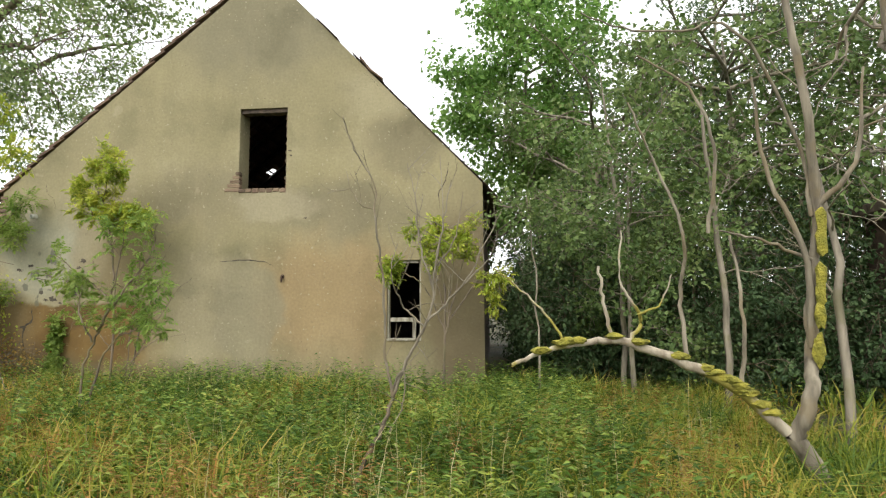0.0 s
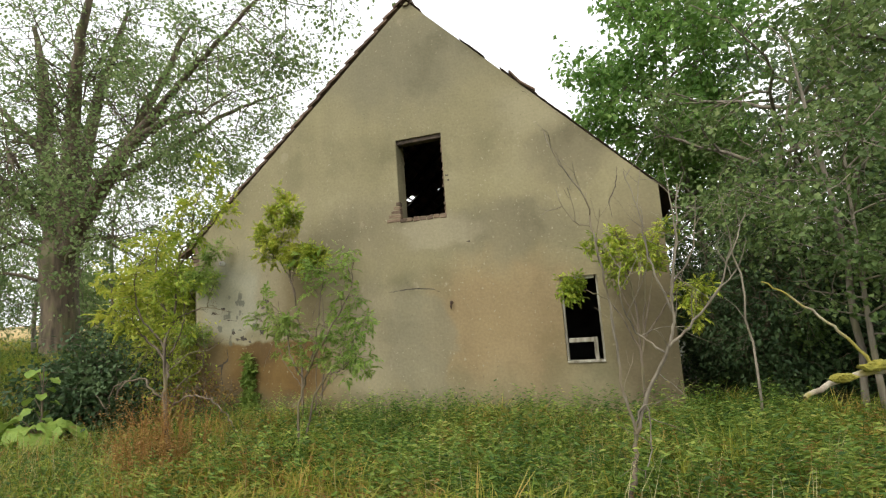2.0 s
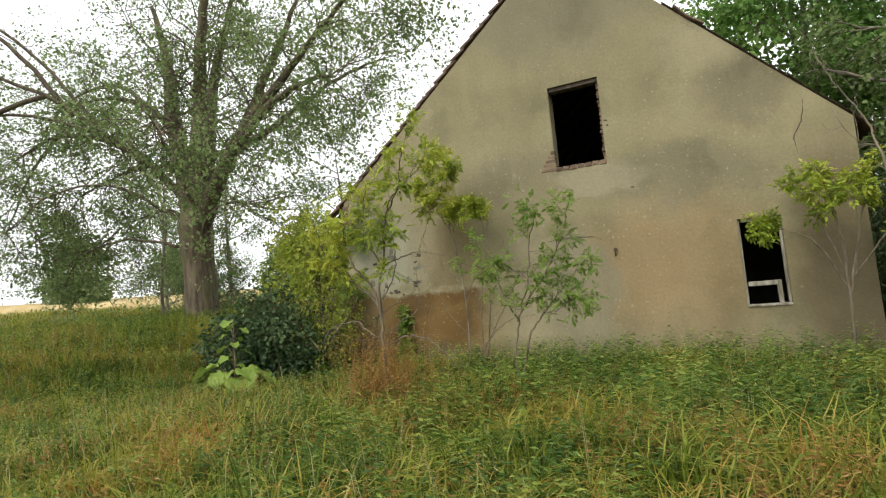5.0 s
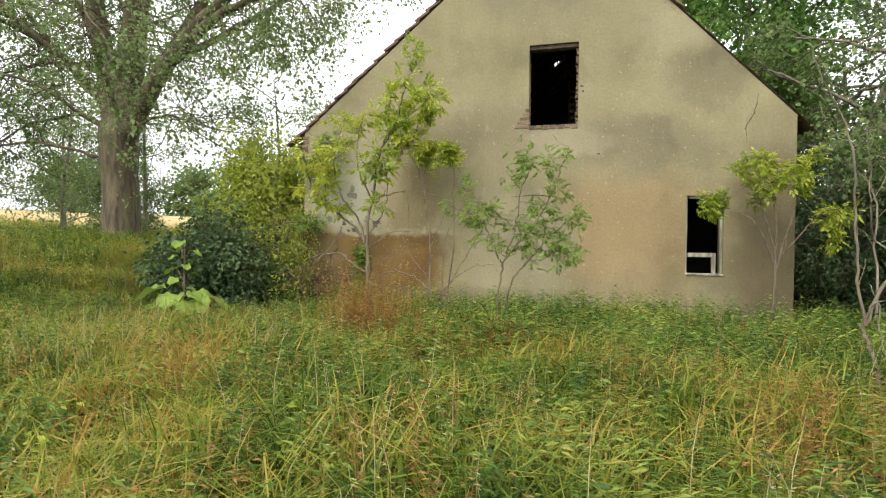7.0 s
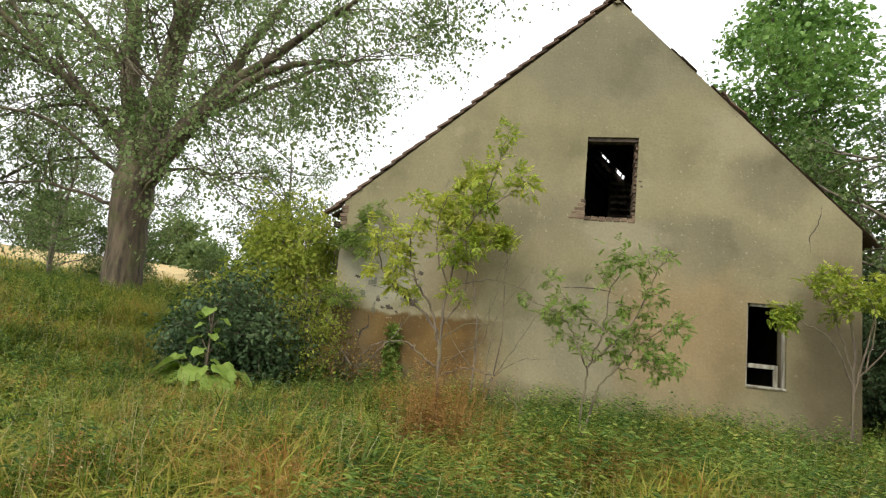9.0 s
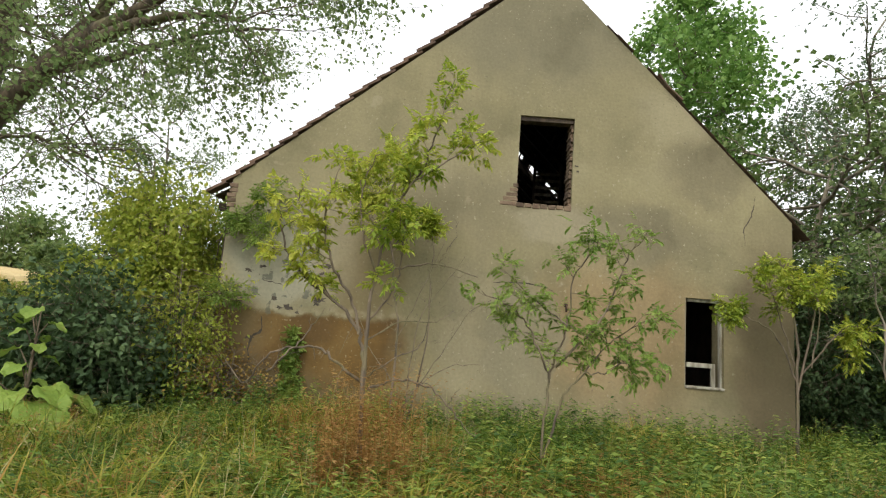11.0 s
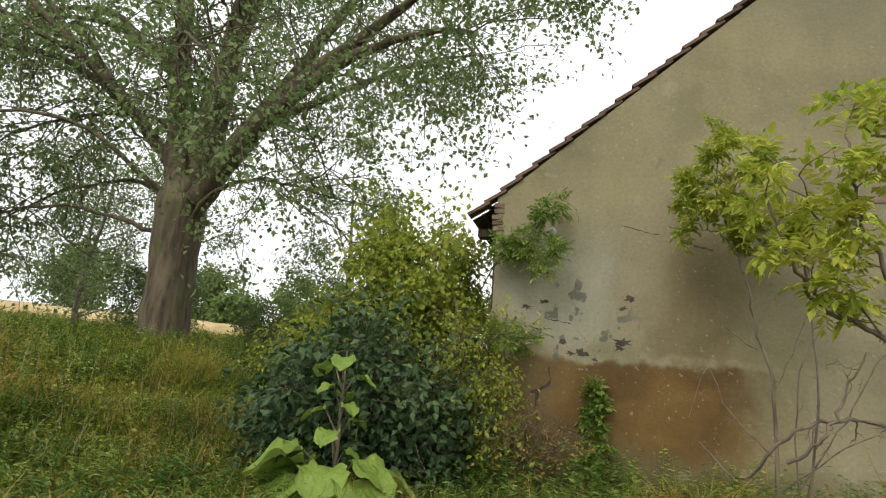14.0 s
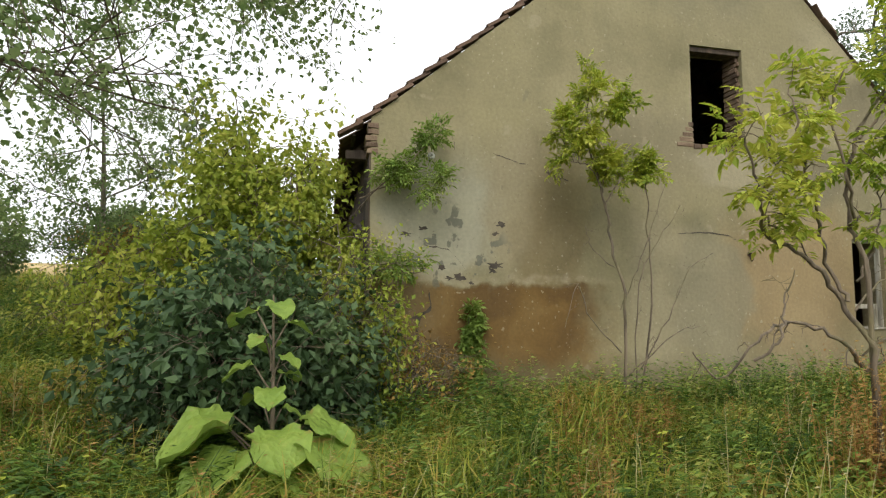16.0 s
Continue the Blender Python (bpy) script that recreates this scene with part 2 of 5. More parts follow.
L_ELDER2 = leaf_material("green_elder_leaf", (0.05, (0.11, 0.2, 0.035)), (0.5, (0.22, 0.32, 0.06)), (0.9, (0.38, 0.44, 0.11)), through=0.45)
# the dark bush's own leaf; also darkens thicket bushes that stand in shade
L_DARK = leaf_material("dark_glossy_and_shaded_leaf", (0.1, (0.026, 0.055, 0.02)), (0.5, (0.055, 0.098, 0.034)), (0.9, (0.12, 0.175, 0.065)), through=0.15, rough=0.6)
L_YELLOW = leaf_material("hop_leaf", (0.1, (0.18, 0.25, 0.03)), (0.5, (0.35, 0.41, 0.055)), (0.9, (0.52, 0.5, 0.1)), through=0.45)
L_RED = leaf_material("autumn_leaf", (0.1, (0.2, 0.1, 0.03)), (0.5, (0.33, 0.22, 0.05)), (0.9, (0.42, 0.3, 0.08)), through=0.35)
L_NETTLE = leaf_material("nettle_leaf", (0.2, (0.035, 0.085, 0.012)), (0.5, (0.12, 0.205, 0.03)), (0.75, (0.3, 0.37, 0.07)), (0.9, (0.4, 0.37, 0.09)), through=0.4, patch=1.2)
L_BURDOCK = leaf_material("burdock_leaf", (0.1, (0.17, 0.27, 0.045)), (0.6, (0.26, 0.36, 0.065)), (0.95, (0.4, 0.4, 0.12)), through=0.3, patch=3)
def veined(m):
    """Adds veins, blisters and brown blotches to a broad leaf's material."""
    nt = m.node_tree
    b = nt.nodes["Principled BSDF"]
    src = b.inputs["Base Color"].links[0].from_socket
    n = nt.nodes.new("ShaderNodeTexNoise")
    n.inputs["Scale"].default_value, n.inputs["Detail"].default_value = 9, 6
    st = nt.nodes.new("ShaderNodeMapRange")
    st.inputs[1].default_value, st.inputs[2].default_value = 0.6, 0.72
    mx = nt.nodes.new("ShaderNodeMix")
    mx.data_type = "RGBA"
    mx.inputs[7].default_value = (0.3, 0.2, 0.07, 1)
    co = nt.nodes.new("ShaderNodeTexCoord")
    nt.links.new(co.outputs["Object"], n.inputs["Vector"])
    nt.links.new(n.outputs["Fac"], st.inputs[0])
    nt.links.new(st.outputs[0], mx.inputs[0])
    nt.links.new(src, mx.inputs[6])
    nt.links.new(mx.outputs[2], b.inputs["Base Color"])
    v = nt.nodes.new("ShaderNodeTexVoronoi")
    v.inputs["Scale"].default_value = 28
    nt.links.new(co.outputs["Object"], v.inputs["Vector"])
    bp = nt.nodes.new("ShaderNodeBump")
    bp.inputs["Strength"].default_value, bp.inputs["Distance"].default_value = 0.8, 0.012
    nt.links.new(v.outputs["Distance"], bp.inputs["Height"])
    nt.links.new(bp.outputs[0], b.inputs["Normal"])


veined(L_BURDOCK)
GRASS = leaf_material("meadow_grass", (0.16, (0.035, 0.075, 0.01)), (0.42, (0.14, 0.205, 0.022)), (0.59, (0.32, 0.335, 0.043)), (0.71, (0.44, 0.36, 0.085)), (0.86, (0.4, 0.21, 0.05)), through=0.4, patch=0.6)
STRAW = leaf_material("straw_stalk", (0.2, (0.27, 0.25, 0.08)), (0.5, (0.41, 0.37, 0.16)), (0.8, (0.52, 0.46, 0.25)), through=0.3)
DRY = leaf_material("dry_stalk", (0.1, (0.17, 0.08, 0.022)), (0.5, (0.31, 0.16, 0.042)), (0.9, (0.46, 0.31, 0.1)), through=0.3, patch=1.5)


# ---- mesh helpers ----
def link(name, data, parent=None, label="", material=None):
    ob = new(name, data)
    if material:
        data.materials.append(material)
    if parent:
        ob.parent = parent
    if label:
        ob["label"] = label
    return ob


def part(name, bm, material, parent=None, label=""):
    """Links a bmesh as one mesh object under a thing or under a part."""
    me = bpy.data.meshes.new(name)
    bm.to_mesh(me)
    bm.free()
    return link(name, me, parent, label, material)


def arrays(name, verts, faces, smooth=False):
    """A mesh out of an array of places and an array of faces that all have the same number of corners."""
    me = bpy.data.meshes.new(name)
    verts, faces = np.asarray(verts, np.float32), np.asarray(faces, np.int32)
    n, k = faces.shape
    me.vertices.add(len(verts))
    me.vertices.foreach_set("co", verts.ravel())
    me.loops.add(n * k)
    me.loops.foreach_set("vertex_index", faces.ravel())
    me.polygons.add(n)
    me.polygons.foreach_set("loop_start", np.arange(0, n * k, k, dtype=np.int32))
    me.polygons.foreach_set("use_smooth", np.full(n, smooth))
    me.update(calc_edges=True)
    return me


def box(bm, x0, x1, y0, y1, z0, z1, m=None):
    vs = [bm.verts.new((x, y, z)) for x in (x0, x1) for y in (y0, y1) for z in (z0, z1)]
    for f in ((0, 1, 3, 2), (4, 6, 7, 5), (0, 4, 5, 1), (2, 3, 7, 6), (0, 2, 6, 4), (1, 5, 7, 3)):
        bm.faces.new([vs[i] for i in f])
    if m:
        bmesh.ops.transform(bm, matrix=m, verts=vs)
    return vs


def worn_box(x0, x1, y0, y1, z0, z1, bevel=0.01, jitter=0.0, rng=random):
    bm = bmesh.new()
    box(bm, x0, x1, y0, y1, z0, z1)
    bmesh.ops.bevel(bm, geom=bm.edges[:], offset=bevel, segments=1, affect="EDGES")
    for v in bm.verts:
        v.co += Vector([rng.uniform(-jitter, jitter) for _ in range(3)])
    return bm


def tubes(lines, sides=6):
    """Round limbs along lines of (x, y, z, radius)."""
    V, F, n = [], [], 0
    ang = np.linspace(0, 2 * np.pi, sides, endpoint=False)
    ca, sa = np.cos(ang)[:, None], np.sin(ang)[:, None]
    for ln in lines:
        p = np.asarray(ln, float)
        c, r = p[:, :3], p[:, 3]
        d = np.gradient(c, axis=0)
        d /= np.linalg.norm(d, axis=1)[:, None] + 1e-9
        ref = np.array((1.0, 0, 0)) if abs(d[0, 2]) > 0.7 else np.array((0, 0, 1.0))
        for i in range(len(c)):
            a = np.cross(d[i], ref)
            a /= np.linalg.norm(a) + 1e-9
            b = np.cross(d[i], a)
            V.append(c[i] + r[i] * (ca * a + sa * b))
        j = np.arange(sides)
        for i in range(len(c) - 1):
            o = n + i * sides
            F.append(np.stack([o + j, o + (j + 1) % sides, o + sides + (j + 1) % sides, o + sides + j], 1))
        n += len(c) * sides
    return np.concatenate(V), np.concatenate(F)


def smooth_line(points, steps=5, jitter=0.0, rng=random):
    """A finer line of (x, y, z, radius) through the given ones."""
    p = np.asarray(points, float)
    q = np.vstack([2 * p[0] - p[1], p, 2 * p[-1] - p[-2]])
    out = []
    for i in range(1, len(q) - 2):
        for s in range(steps):
            t = s / steps
            a, b, c, d = q[i - 1], q[i], q[i + 1], q[i + 2]
            out.append(0.5 * (2 * b + (c - a) * t + (2 * a - 5 * b + 4 * c - d) * t * t + (3 * b - a - 3 * c + d) * t ** 3))
    out.append(p[-1])
    out = np.array(out)
    out[:, 3] = np.maximum(out[:, 3], 0.0015)
    if jitter:
        out[1:, :3] += np.array([[rng.gauss(0, jitter) for _ in range(3)] for _ in out[1:]])
    return out


def unit(a):
    return a / (np.linalg.norm(a, axis=1)[:, None] + 1e-9)


def leaves(at, way, up, length, width, fold=0.25):
    """Leaves with a folded midrib: two long halves each, at the places, along the ways."""
    way = unit(way)
    side = unit(np.cross(way, up))
    nor = np.cross(side, way)
    L, W = np.asarray(length)[:, None], np.asarray(width)[:, None]
    mid = at + way * L * 0.45
    n = len(at)
    V = np.stack([at, mid + side * W + nor * W * fold, at + way * L - nor * L * 0.12, mid - side * W + nor * W * fold], 1).reshape(-1, 3)
    o = np.arange(n)[:, None] * 4
    F = np.concatenate([o + (0, 1, 2), o + (0, 2, 3)])
    return V, F


def blades(at, height, width, lean, rng):
    """Grass: bent, tapering blades of two quads each; lean: how far the tip goes aside."""
    n = len(at)
    a = rng.uniform(0, 2 * np.pi, n)
    way = np.stack([np.cos(a), np.sin(a), np.zeros(n)], 1)
    side = np.stack([-np.sin(a + 0.5), np.cos(a + 0.5), np.zeros(n)], 1) * width[:, None] * 0.5
    h = height[:, None]
    l = lean[:, None]
    z = np.array((0, 0, 1.0))
    mid = at + way * l * 0.32 + z * h * 0.62
    tip = at + way * l + z * h * (1 - 0.28 * np.minimum(l / h, 1.6))
    V = np.stack([at - side, at + side, mid - side * 0.8, mid + side * 0.8, tip - side * 0.15, tip + side * 0.15], 1).reshape(-1, 3)
    o = np.arange(n)[:, None] * 6
    F = np.concatenate([o + (0, 1, 3, 2), o + (2, 3, 5, 4)])
    return V, F


def grow(rng, start, way, length, radius, level, spread=0.6, droop=0.0, kids=(3, 4), shrink=0.66, wander=0.18, lines=None, tips=None, bare=0.35):
    """Branches that fork level by level; fills lines with limbs and tips with the places of leaves and their ways."""
    p, d = np.array(start, float), np.array(way, float)
    d /= np.linalg.norm(d)
    n = 4 if level > 0 else 3
    pts = [(*p, radius)]
    for i in range(n):
        d = d + rng.normal(0, wander, 3)
        d[2] -= droop * (1.5 if level == 0 else 0.4)
        d /= np.linalg.norm(d)
        p = p + d * length / n
        pts.append((*p, radius * (1 - 0.45 * (i + 1) / n)))
        if level <= 1 and i >= 1:
            tips.append((p.copy(), d.copy()))
    lines.append(pts)
    if level == 0:
        return
    m = rng.integers(kids[0], kids[1] + 1)
    for j in range(m):
        f = bare + (1 - bare) * (j + rng.uniform(0.3, 1)) / m
        i = min(int(f * n), n - 1)
        a, b = np.array(pts[i][:3]), np.array(pts[i + 1][:3])
        q = a + (b - a) * min(max(f * n - i, 0), 1)
        side = rng.normal(0, 1, 3)
        side -= d * np.dot(side, d)
        side /= np.linalg.norm(side)
        e = d * (1 - spread * 0.5) + side * spread * rng.uniform(0.7, 1.3)
        grow(rng, q, e, length * shrink * rng.uniform(0.75, 1.2), max(radius * 0.52, 0.002), level - 1, spread, droop, kids, shrink, wander, lines, tips, 0.2)


def clumps(rng, tips, per, reach, length, width, droop=0.3, flat=0.5):
    """Single leaves scattered round twig ends."""
    P = np.array([t[0] for t in tips]).repeat(per, 0)
    D = np.array([t[1] for t in tips]).repeat(per, 0)
    n = len(P)
    at = P + rng.normal(0, reach, (n, 3)) * (1, 1, 0.8)
    way = unit(D * 0.5 + rng.normal(0, 0.7, (n, 3)) - np.array((0, 0, droop)))
    up = rng.normal(0, flat, (n, 3)) + (0, 0, 1)
    s = rng.uniform(0.65, 1.25, n)
    return leaves(at, way, up, length * s, width * s)


def pinnate(rng, tips, per, stalk, leaf, pairs=3, hang=0.25):
    """Feathered leaves: paired leaflets along a stalk with one at its end, several at each twig."""
    P = np.array([t[0] for t in tips]).repeat(per, 0)
    D = np.array([t[1] for t in tips]).repeat(per, 0)
    n = len(P)
    P = P + rng.normal(0, 0.03, (n, 3))
    way = unit(D * 0.4 + rng.normal(0, 0.75, (n, 3)) + np.array((0, 0, 0.1 - hang)))
    up = unit(rng.normal(0, 0.35, (n, 3)) + (0, 0, 1))
    side = unit(np.cross(way, up))
    s = rng.uniform(0.65, 1.25, n)
    at, wy, ln, uu = [], [], [], []
    for k in range(pairs):
        f = (0.35 + 0.5 * k / max(pairs - 1, 1)) * stalk
        for sg in (-1, 1):
            at.append(P + way * (f * s)[:, None])
            wy.append(side * sg + way * 0.55 - np.array((0, 0, 0.15)))
            ln.append(leaf * s * rng.uniform(0.8, 1.1, n))
            uu.append(up)
    at.append(P + way * (stalk * s)[:, None])
    wy.append(way - np.array((0, 0, 0.2)))
    ln.append(leaf * 1.15 * s)
    uu.append(up)
    ln = np.concatenate(ln)
    return leaves(np.concatenate(at), np.concatenate(wy), np.concatenate(uu), ln, ln * 0.25)


# ---- ground ----
def ease(v):
    v = np.clip(v, 0, 1)
    return v * v * (3 - 2 * v)


def height(x, y):
    """The lie of the land: level before the gable, a bank up to the tree, fields beyond."""
    x, y = np.asarray(x, float), np.asarray(y, float)
    h = -0.34 + 1.3 * ease((-x - 2.2 + 0.25 * y) / 7.0)
    h = h + 0.22 * np.exp(-((x - 2.0) ** 2 / 18 + (y + 5.5) ** 2 / 6))
    far = np.clip(np.hypot(x, y) - 14, 0, 60)
    return h + 0.046 * far * ease((-x + y * 0.5) / 20) + 0.04 * np.sin(x * 1.3 + 0.7 * y) * np.cos(y * 1.1 - 0.4 * x)


def ground_sheet():
    ax = np.concatenate([-np.geomspace(600, 26, 22), np.linspace(-25, 25, 170), np.geomspace(26, 600, 22)])
    X, Y = np.meshgrid(ax, ax, indexing="ij")
    V = np.stack([X, Y, height(X, Y)], -1).reshape(-1, 3)
    n = len(ax)
    i, j = np.meshgrid(np.arange(n - 1), np.arange(n - 1), indexing="ij")
    o = (i * n + j).ravel()
    F = np.stack([o, o + n, o + n + 1, o + 1], 1)
    ob = link("ground", arrays("ground", V, F, True), material=SOIL)
    tagged(ob, "uneven grown-over ground of soil and plant litter", "ground", kind="structure")


ground_sheet()

# ---- the house ----
WX0, WX1, EAVE_L, EAVE_R, RX, RZ = -1.62, 7.3, 3.38, 3.32, 3.34, 7.47
BASE, DEEP, THICK = -0.9, 12.0, 0.38
HATCH = (2.95, 3.83, 3.30, 4.80)
WINDOW = (5.65, 6.24, 0.66, 2.02)


def roofline(x):
    if x <= RX:
        return EAVE_L + (RZ - EAVE_L) * (x - WX0) / (RX - WX0)
    return EAVE_R + (RZ - EAVE_R) * (WX1 - x) / (WX1 - RX)


def gable(name, y0, y1, holes, material, parent, label):
    """A gable wall between y0 and y1 with holes (x0, x1, z0, z1) right through it."""
    bm = bmesh.new()
    xs = sorted({WX0, RX, WX1, *(h[0] for h in holes), *(h[1] for h in holes)})
    for a, b in zip(xs, xs[1:]):
        cuts = sorted((h[2], h[3]) for h in holes if h[0] <= a and h[1] >= b)
        lo = (BASE, BASE)
        spans = []
        for c0, c1 in cuts:
            spans.append((lo, (c0, c0)))
            lo = (c1, c1)
        spans.append((lo, (roofline(a), roofline(b))))
        for (l0, l1), (t0, t1) in spans:
            for y, flip in ((y0, False), (y1, True)):
                q = [bm.verts.new(p) for p in ((a, y, l0), (b, y, l1), (b, y, t1), (a, y, t0))]
                bm.faces.new(q[::-1] if flip else q)
        q = [bm.verts.new(p) for p in ((a, y0, roofline(a)), (b, y0, roofline(b)), (b, y1, roofline(b)), (a, y1, roofline(a)))]
        bm.faces.new(q)
    for x in (WX0, WX1):
        q = [bm.verts.new(p) for p in ((x, y0, BASE), (x, y1, BASE), (x, y1, roofline(x)), (x, y0, roofline(x)))]
        bm.faces.new(q)
    for x0, x1, z0, z1 in holes:
        r = [(x0, z0), (x1, z0), (x1, z1), (x0, z1)]
        for (ax, az), (bx, bz) in zip(r, r[1:] + r[:1]):
            bm.faces.new([bm.verts.new(p) for p in ((ax, y0, az), (bx, y0, bz), (bx, y1, bz), (ax, y1, az))])
    bmesh.ops.remove_doubles(bm, verts=bm.verts, dist=0.0005)
    bmesh.ops.recalc_face_normals(bm, faces=bm.faces)
    return part(name, bm, material, parent, label)


house = tagged(new("farmhouse"), "abandoned plastered farmhouse gable with empty openings and tiled roof", "house")
gable("gable_wall", 0, THICK, (HATCH, WINDOW), PLASTER, house, "stained beige lime plaster gable wall")
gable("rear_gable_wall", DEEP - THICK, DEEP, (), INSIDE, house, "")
# side walls: their shade under the eaves is in the brick colour
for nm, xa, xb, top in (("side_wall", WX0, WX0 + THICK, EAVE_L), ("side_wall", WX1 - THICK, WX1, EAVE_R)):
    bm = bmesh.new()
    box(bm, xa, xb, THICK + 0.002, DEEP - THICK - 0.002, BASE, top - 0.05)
    part(nm, bm, BRICK_WALL, house, "weathered brick side wall, shade put into its dark colour")
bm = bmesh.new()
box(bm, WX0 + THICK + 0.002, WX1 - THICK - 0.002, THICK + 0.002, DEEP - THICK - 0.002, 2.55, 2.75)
part("attic_floor", bm, INSIDE, house, "dark attic floor of boards")
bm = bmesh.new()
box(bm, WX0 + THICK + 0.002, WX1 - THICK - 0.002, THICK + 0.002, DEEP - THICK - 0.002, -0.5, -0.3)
part("room_floor", bm, INSIDE, house, "dark ground floor")
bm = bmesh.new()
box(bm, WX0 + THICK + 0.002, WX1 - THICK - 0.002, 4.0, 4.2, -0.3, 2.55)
part("inner_wall", bm, INSIDE, house, "dark inner wall")


# roof: rafters, battens and clay tiles laid in courses that step up the verge
def roof():
    rng = np.random.default_rng(5)
    deck = link("roof", None, house, "clay tile roof with missing tiles")
    holes_r = ((3.85, 8.1, 0.3), (4.33, 8.15, 0.4), (4.8, 7.95, 0.3), (5.05, 8.0, 0.25), (3.62, 8.85, 0.3), (5.4, 3.4, 0.36))
    holes_l = ((0.72, 6.5, 0.32), (1.27, 7.8, 0.28), (3.0, 8.65, 0.3), (2.75, 10.0, 0.25))
    V, F, n = [], [], 0
    for sg in (-1, 1):
        ex, ez = (WX0 - 0.34, EAVE_L - 0.30) if sg < 0 else (WX1 + 0.2, EAVE_R - 0.18)
        run, rise = RX - ex, RZ + 0.03 - ez
        length = math.hypot(run, rise)
        courses = 25
        step = length / courses
        dx, dz = run / length, rise / length
        nx, nz = (-dz, dx) if sg < 0 else (dz, dx)
        tile_mesh = None
        for c in range(courses):
            s0, s1 = c * step, (c + 1) * step + 0.06
            lift0, lift1 = 0.065, 0.015
            lo = np.array((ex + dx * s0 + nx * lift0, ez + dz * s0 + nz * lift0))
            hi = np.array((ex + dx * s1 + nx * lift1, ez + dz * s1 + nz * lift1))
            lost = sg > 0 and c in (15, 16, 19, 20, 21, 22, 23)
            if not lost:
                # the verge tile: a piece of its own
                if tile_mesh is None:
                    bm = bmesh.new()
                    w = hi - lo
                    vs = box(bm, 0, 1, -0.025, 0.17, 0, 1)
                    for v, (u, q) in zip(vs, [(x, z) for x in (0, 1) for _ in (0, 1) for z in (0, 1)]):
                        v.co.x = w[0] * u + nx * 0.042 * q
                        v.co.z = w[1] * u + nz * 0.042 * q
                    bmesh.ops.recalc_face_normals(bm, faces=bm.faces)
                    tile_mesh = bpy.data.meshes.new("tile")
                    bm.to_mesh(tile_mesh)
                    bm.free()
                    tile_mesh.materials.append(TILE)
                ob = link("tile", tile_mesh, deck)
                ob.location = (lo[0] + rng.normal(0, 0.006), rng.normal(0, 0.012), lo[1] + rng.normal(0, 0.006))
                ob.rotation_euler = (rng.normal(0, 0.015), rng.normal(0, 0.012), 0)
            # the rest of the course, an S-shaped wave along the house
            ys = np.arange(0.175, DEEP + 0.2, 0.055)
            wave = 0.022 * np.sin(ys * 2 * np.pi / 0.22)
            mx, mz = (lo + hi) / 2
            for a, b, wa, wb in zip(ys, ys[1:], wave, wave[1:]):
                if any(abs(mx - hx) < r * 0.45 and abs(a - hy) < r * 0.6 for hx, hy, r in (holes_r if sg > 0 else holes_l)):
                    continue
                if a < 0.5 and lost:
                    continue
                for yy, ww in ((a, wa), (b, wb)):
                    V += [(lo[0] + nx * ww, yy, lo[1] + nz * ww), (hi[0] + nx * ww, yy, hi[1] + nz * ww)]
                F.append((n, n + 1, n + 3, n + 2))
                n += 4
            # batten
            if c % 1 == 0:
                bm = bmesh.new()
                m = ((lo + hi) / 2) - np.array((nx, nz)) * 0.05
                box(bm, m[0] - 0.02, m[0] + 0.02, 0.1 if not lost else 0.3, DEEP, m[1] - 0.02, m[1] + 0.01)
                part("batten", bm, TIMBER, deck)
        for y in np.arange(0.5, DEEP, 1.0):
            V2, F2 = tubes([[(ex + dx * 0.1 - nx * 0.16, y, ez + dz * 0.1 - nz * 0.16, 0.075), (RX, y, RZ - 0.1, 0.075)]], 4)
            link("rafter", arrays("rafter", V2, F2), deck, material=TIMBER)
    ob = link("tile_course", arrays("tile_course", V, F), deck, "weathered clay tile courses", TILE)
    ob["kind"] = "stuff"
    # ridge tiles
    for i in range(30):
        y = -0.05 + i * 0.4
        if i == 1:
            continue
        V2, F2 = tubes([[(RX, y, RZ + 0.0, 0.11), (RX, y + 0.42, RZ - 0.01, 0.1)]], 10)
        link("ridge_tile", arrays("ridge_tile", V2, F2, True), deck, material=TILE)
    # slipped tiles where the verge has broken away
    for x, tilt in ((5.25, 0.25), (5.42, -0.1)):
        z = roofline(x) + 0.05
        bm = worn_box(-0.17, 0.17, -0.1, 0.14, -0.014, 0.014, 0.005)
        ob = part("slipped_tile", bm, TILE, deck)
        ob.matrix_local = pose(x, 0.04, z, 0, 42 + tilt * 40, 8)


roof()


# bricks laid bare round the hatch and at the eaves corner
def bricks():
    rng = random.Random(3)

    def brick(x0, x1, y0, y1, z0, z1):
        part("brick", worn_box(x0, x1, y0, y1, z0, z1, 0.008, 0.005, rng), BRICK, house)

    for i in range(20):
        z = HATCH[2] + 0.03 + i * 0.078
        k = rng.uniform(0.0, 0.022)
        brick(HATCH[1] - 0.035 - k, HATCH[1] + 0.02, 0.05 + (i % 2) * 0.03, THICK - 0.03, z, z + 0.066)
    for i in range(7):
        x = HATCH[0] + 0.01 + i * 0.126
        brick(x, x + 0.116, -0.012 + rng.uniform(-0.006, 0.004), 0.3, HATCH[2] - 0.035 - rng.uniform(0, 0.015), HATCH[2] + 0.03)
    for i in range(5):
        z = HATCH[2] - 0.02 + i * 0.075
        w = 0.26 - i * 0.05
        brick(HATCH[0] - w, HATCH[0] + 0.02, -0.006, 0.1, z, z + 0.066)
    for i in range(5):
        z = EAVE_L - 0.46 + i * 0.08
        o = rng.uniform(0, 0.06)
        brick(WX0 - 0.03 - o, WX0 + 0.1 - o * 0.5, -0.012, 0.24, z, z + 0.07)


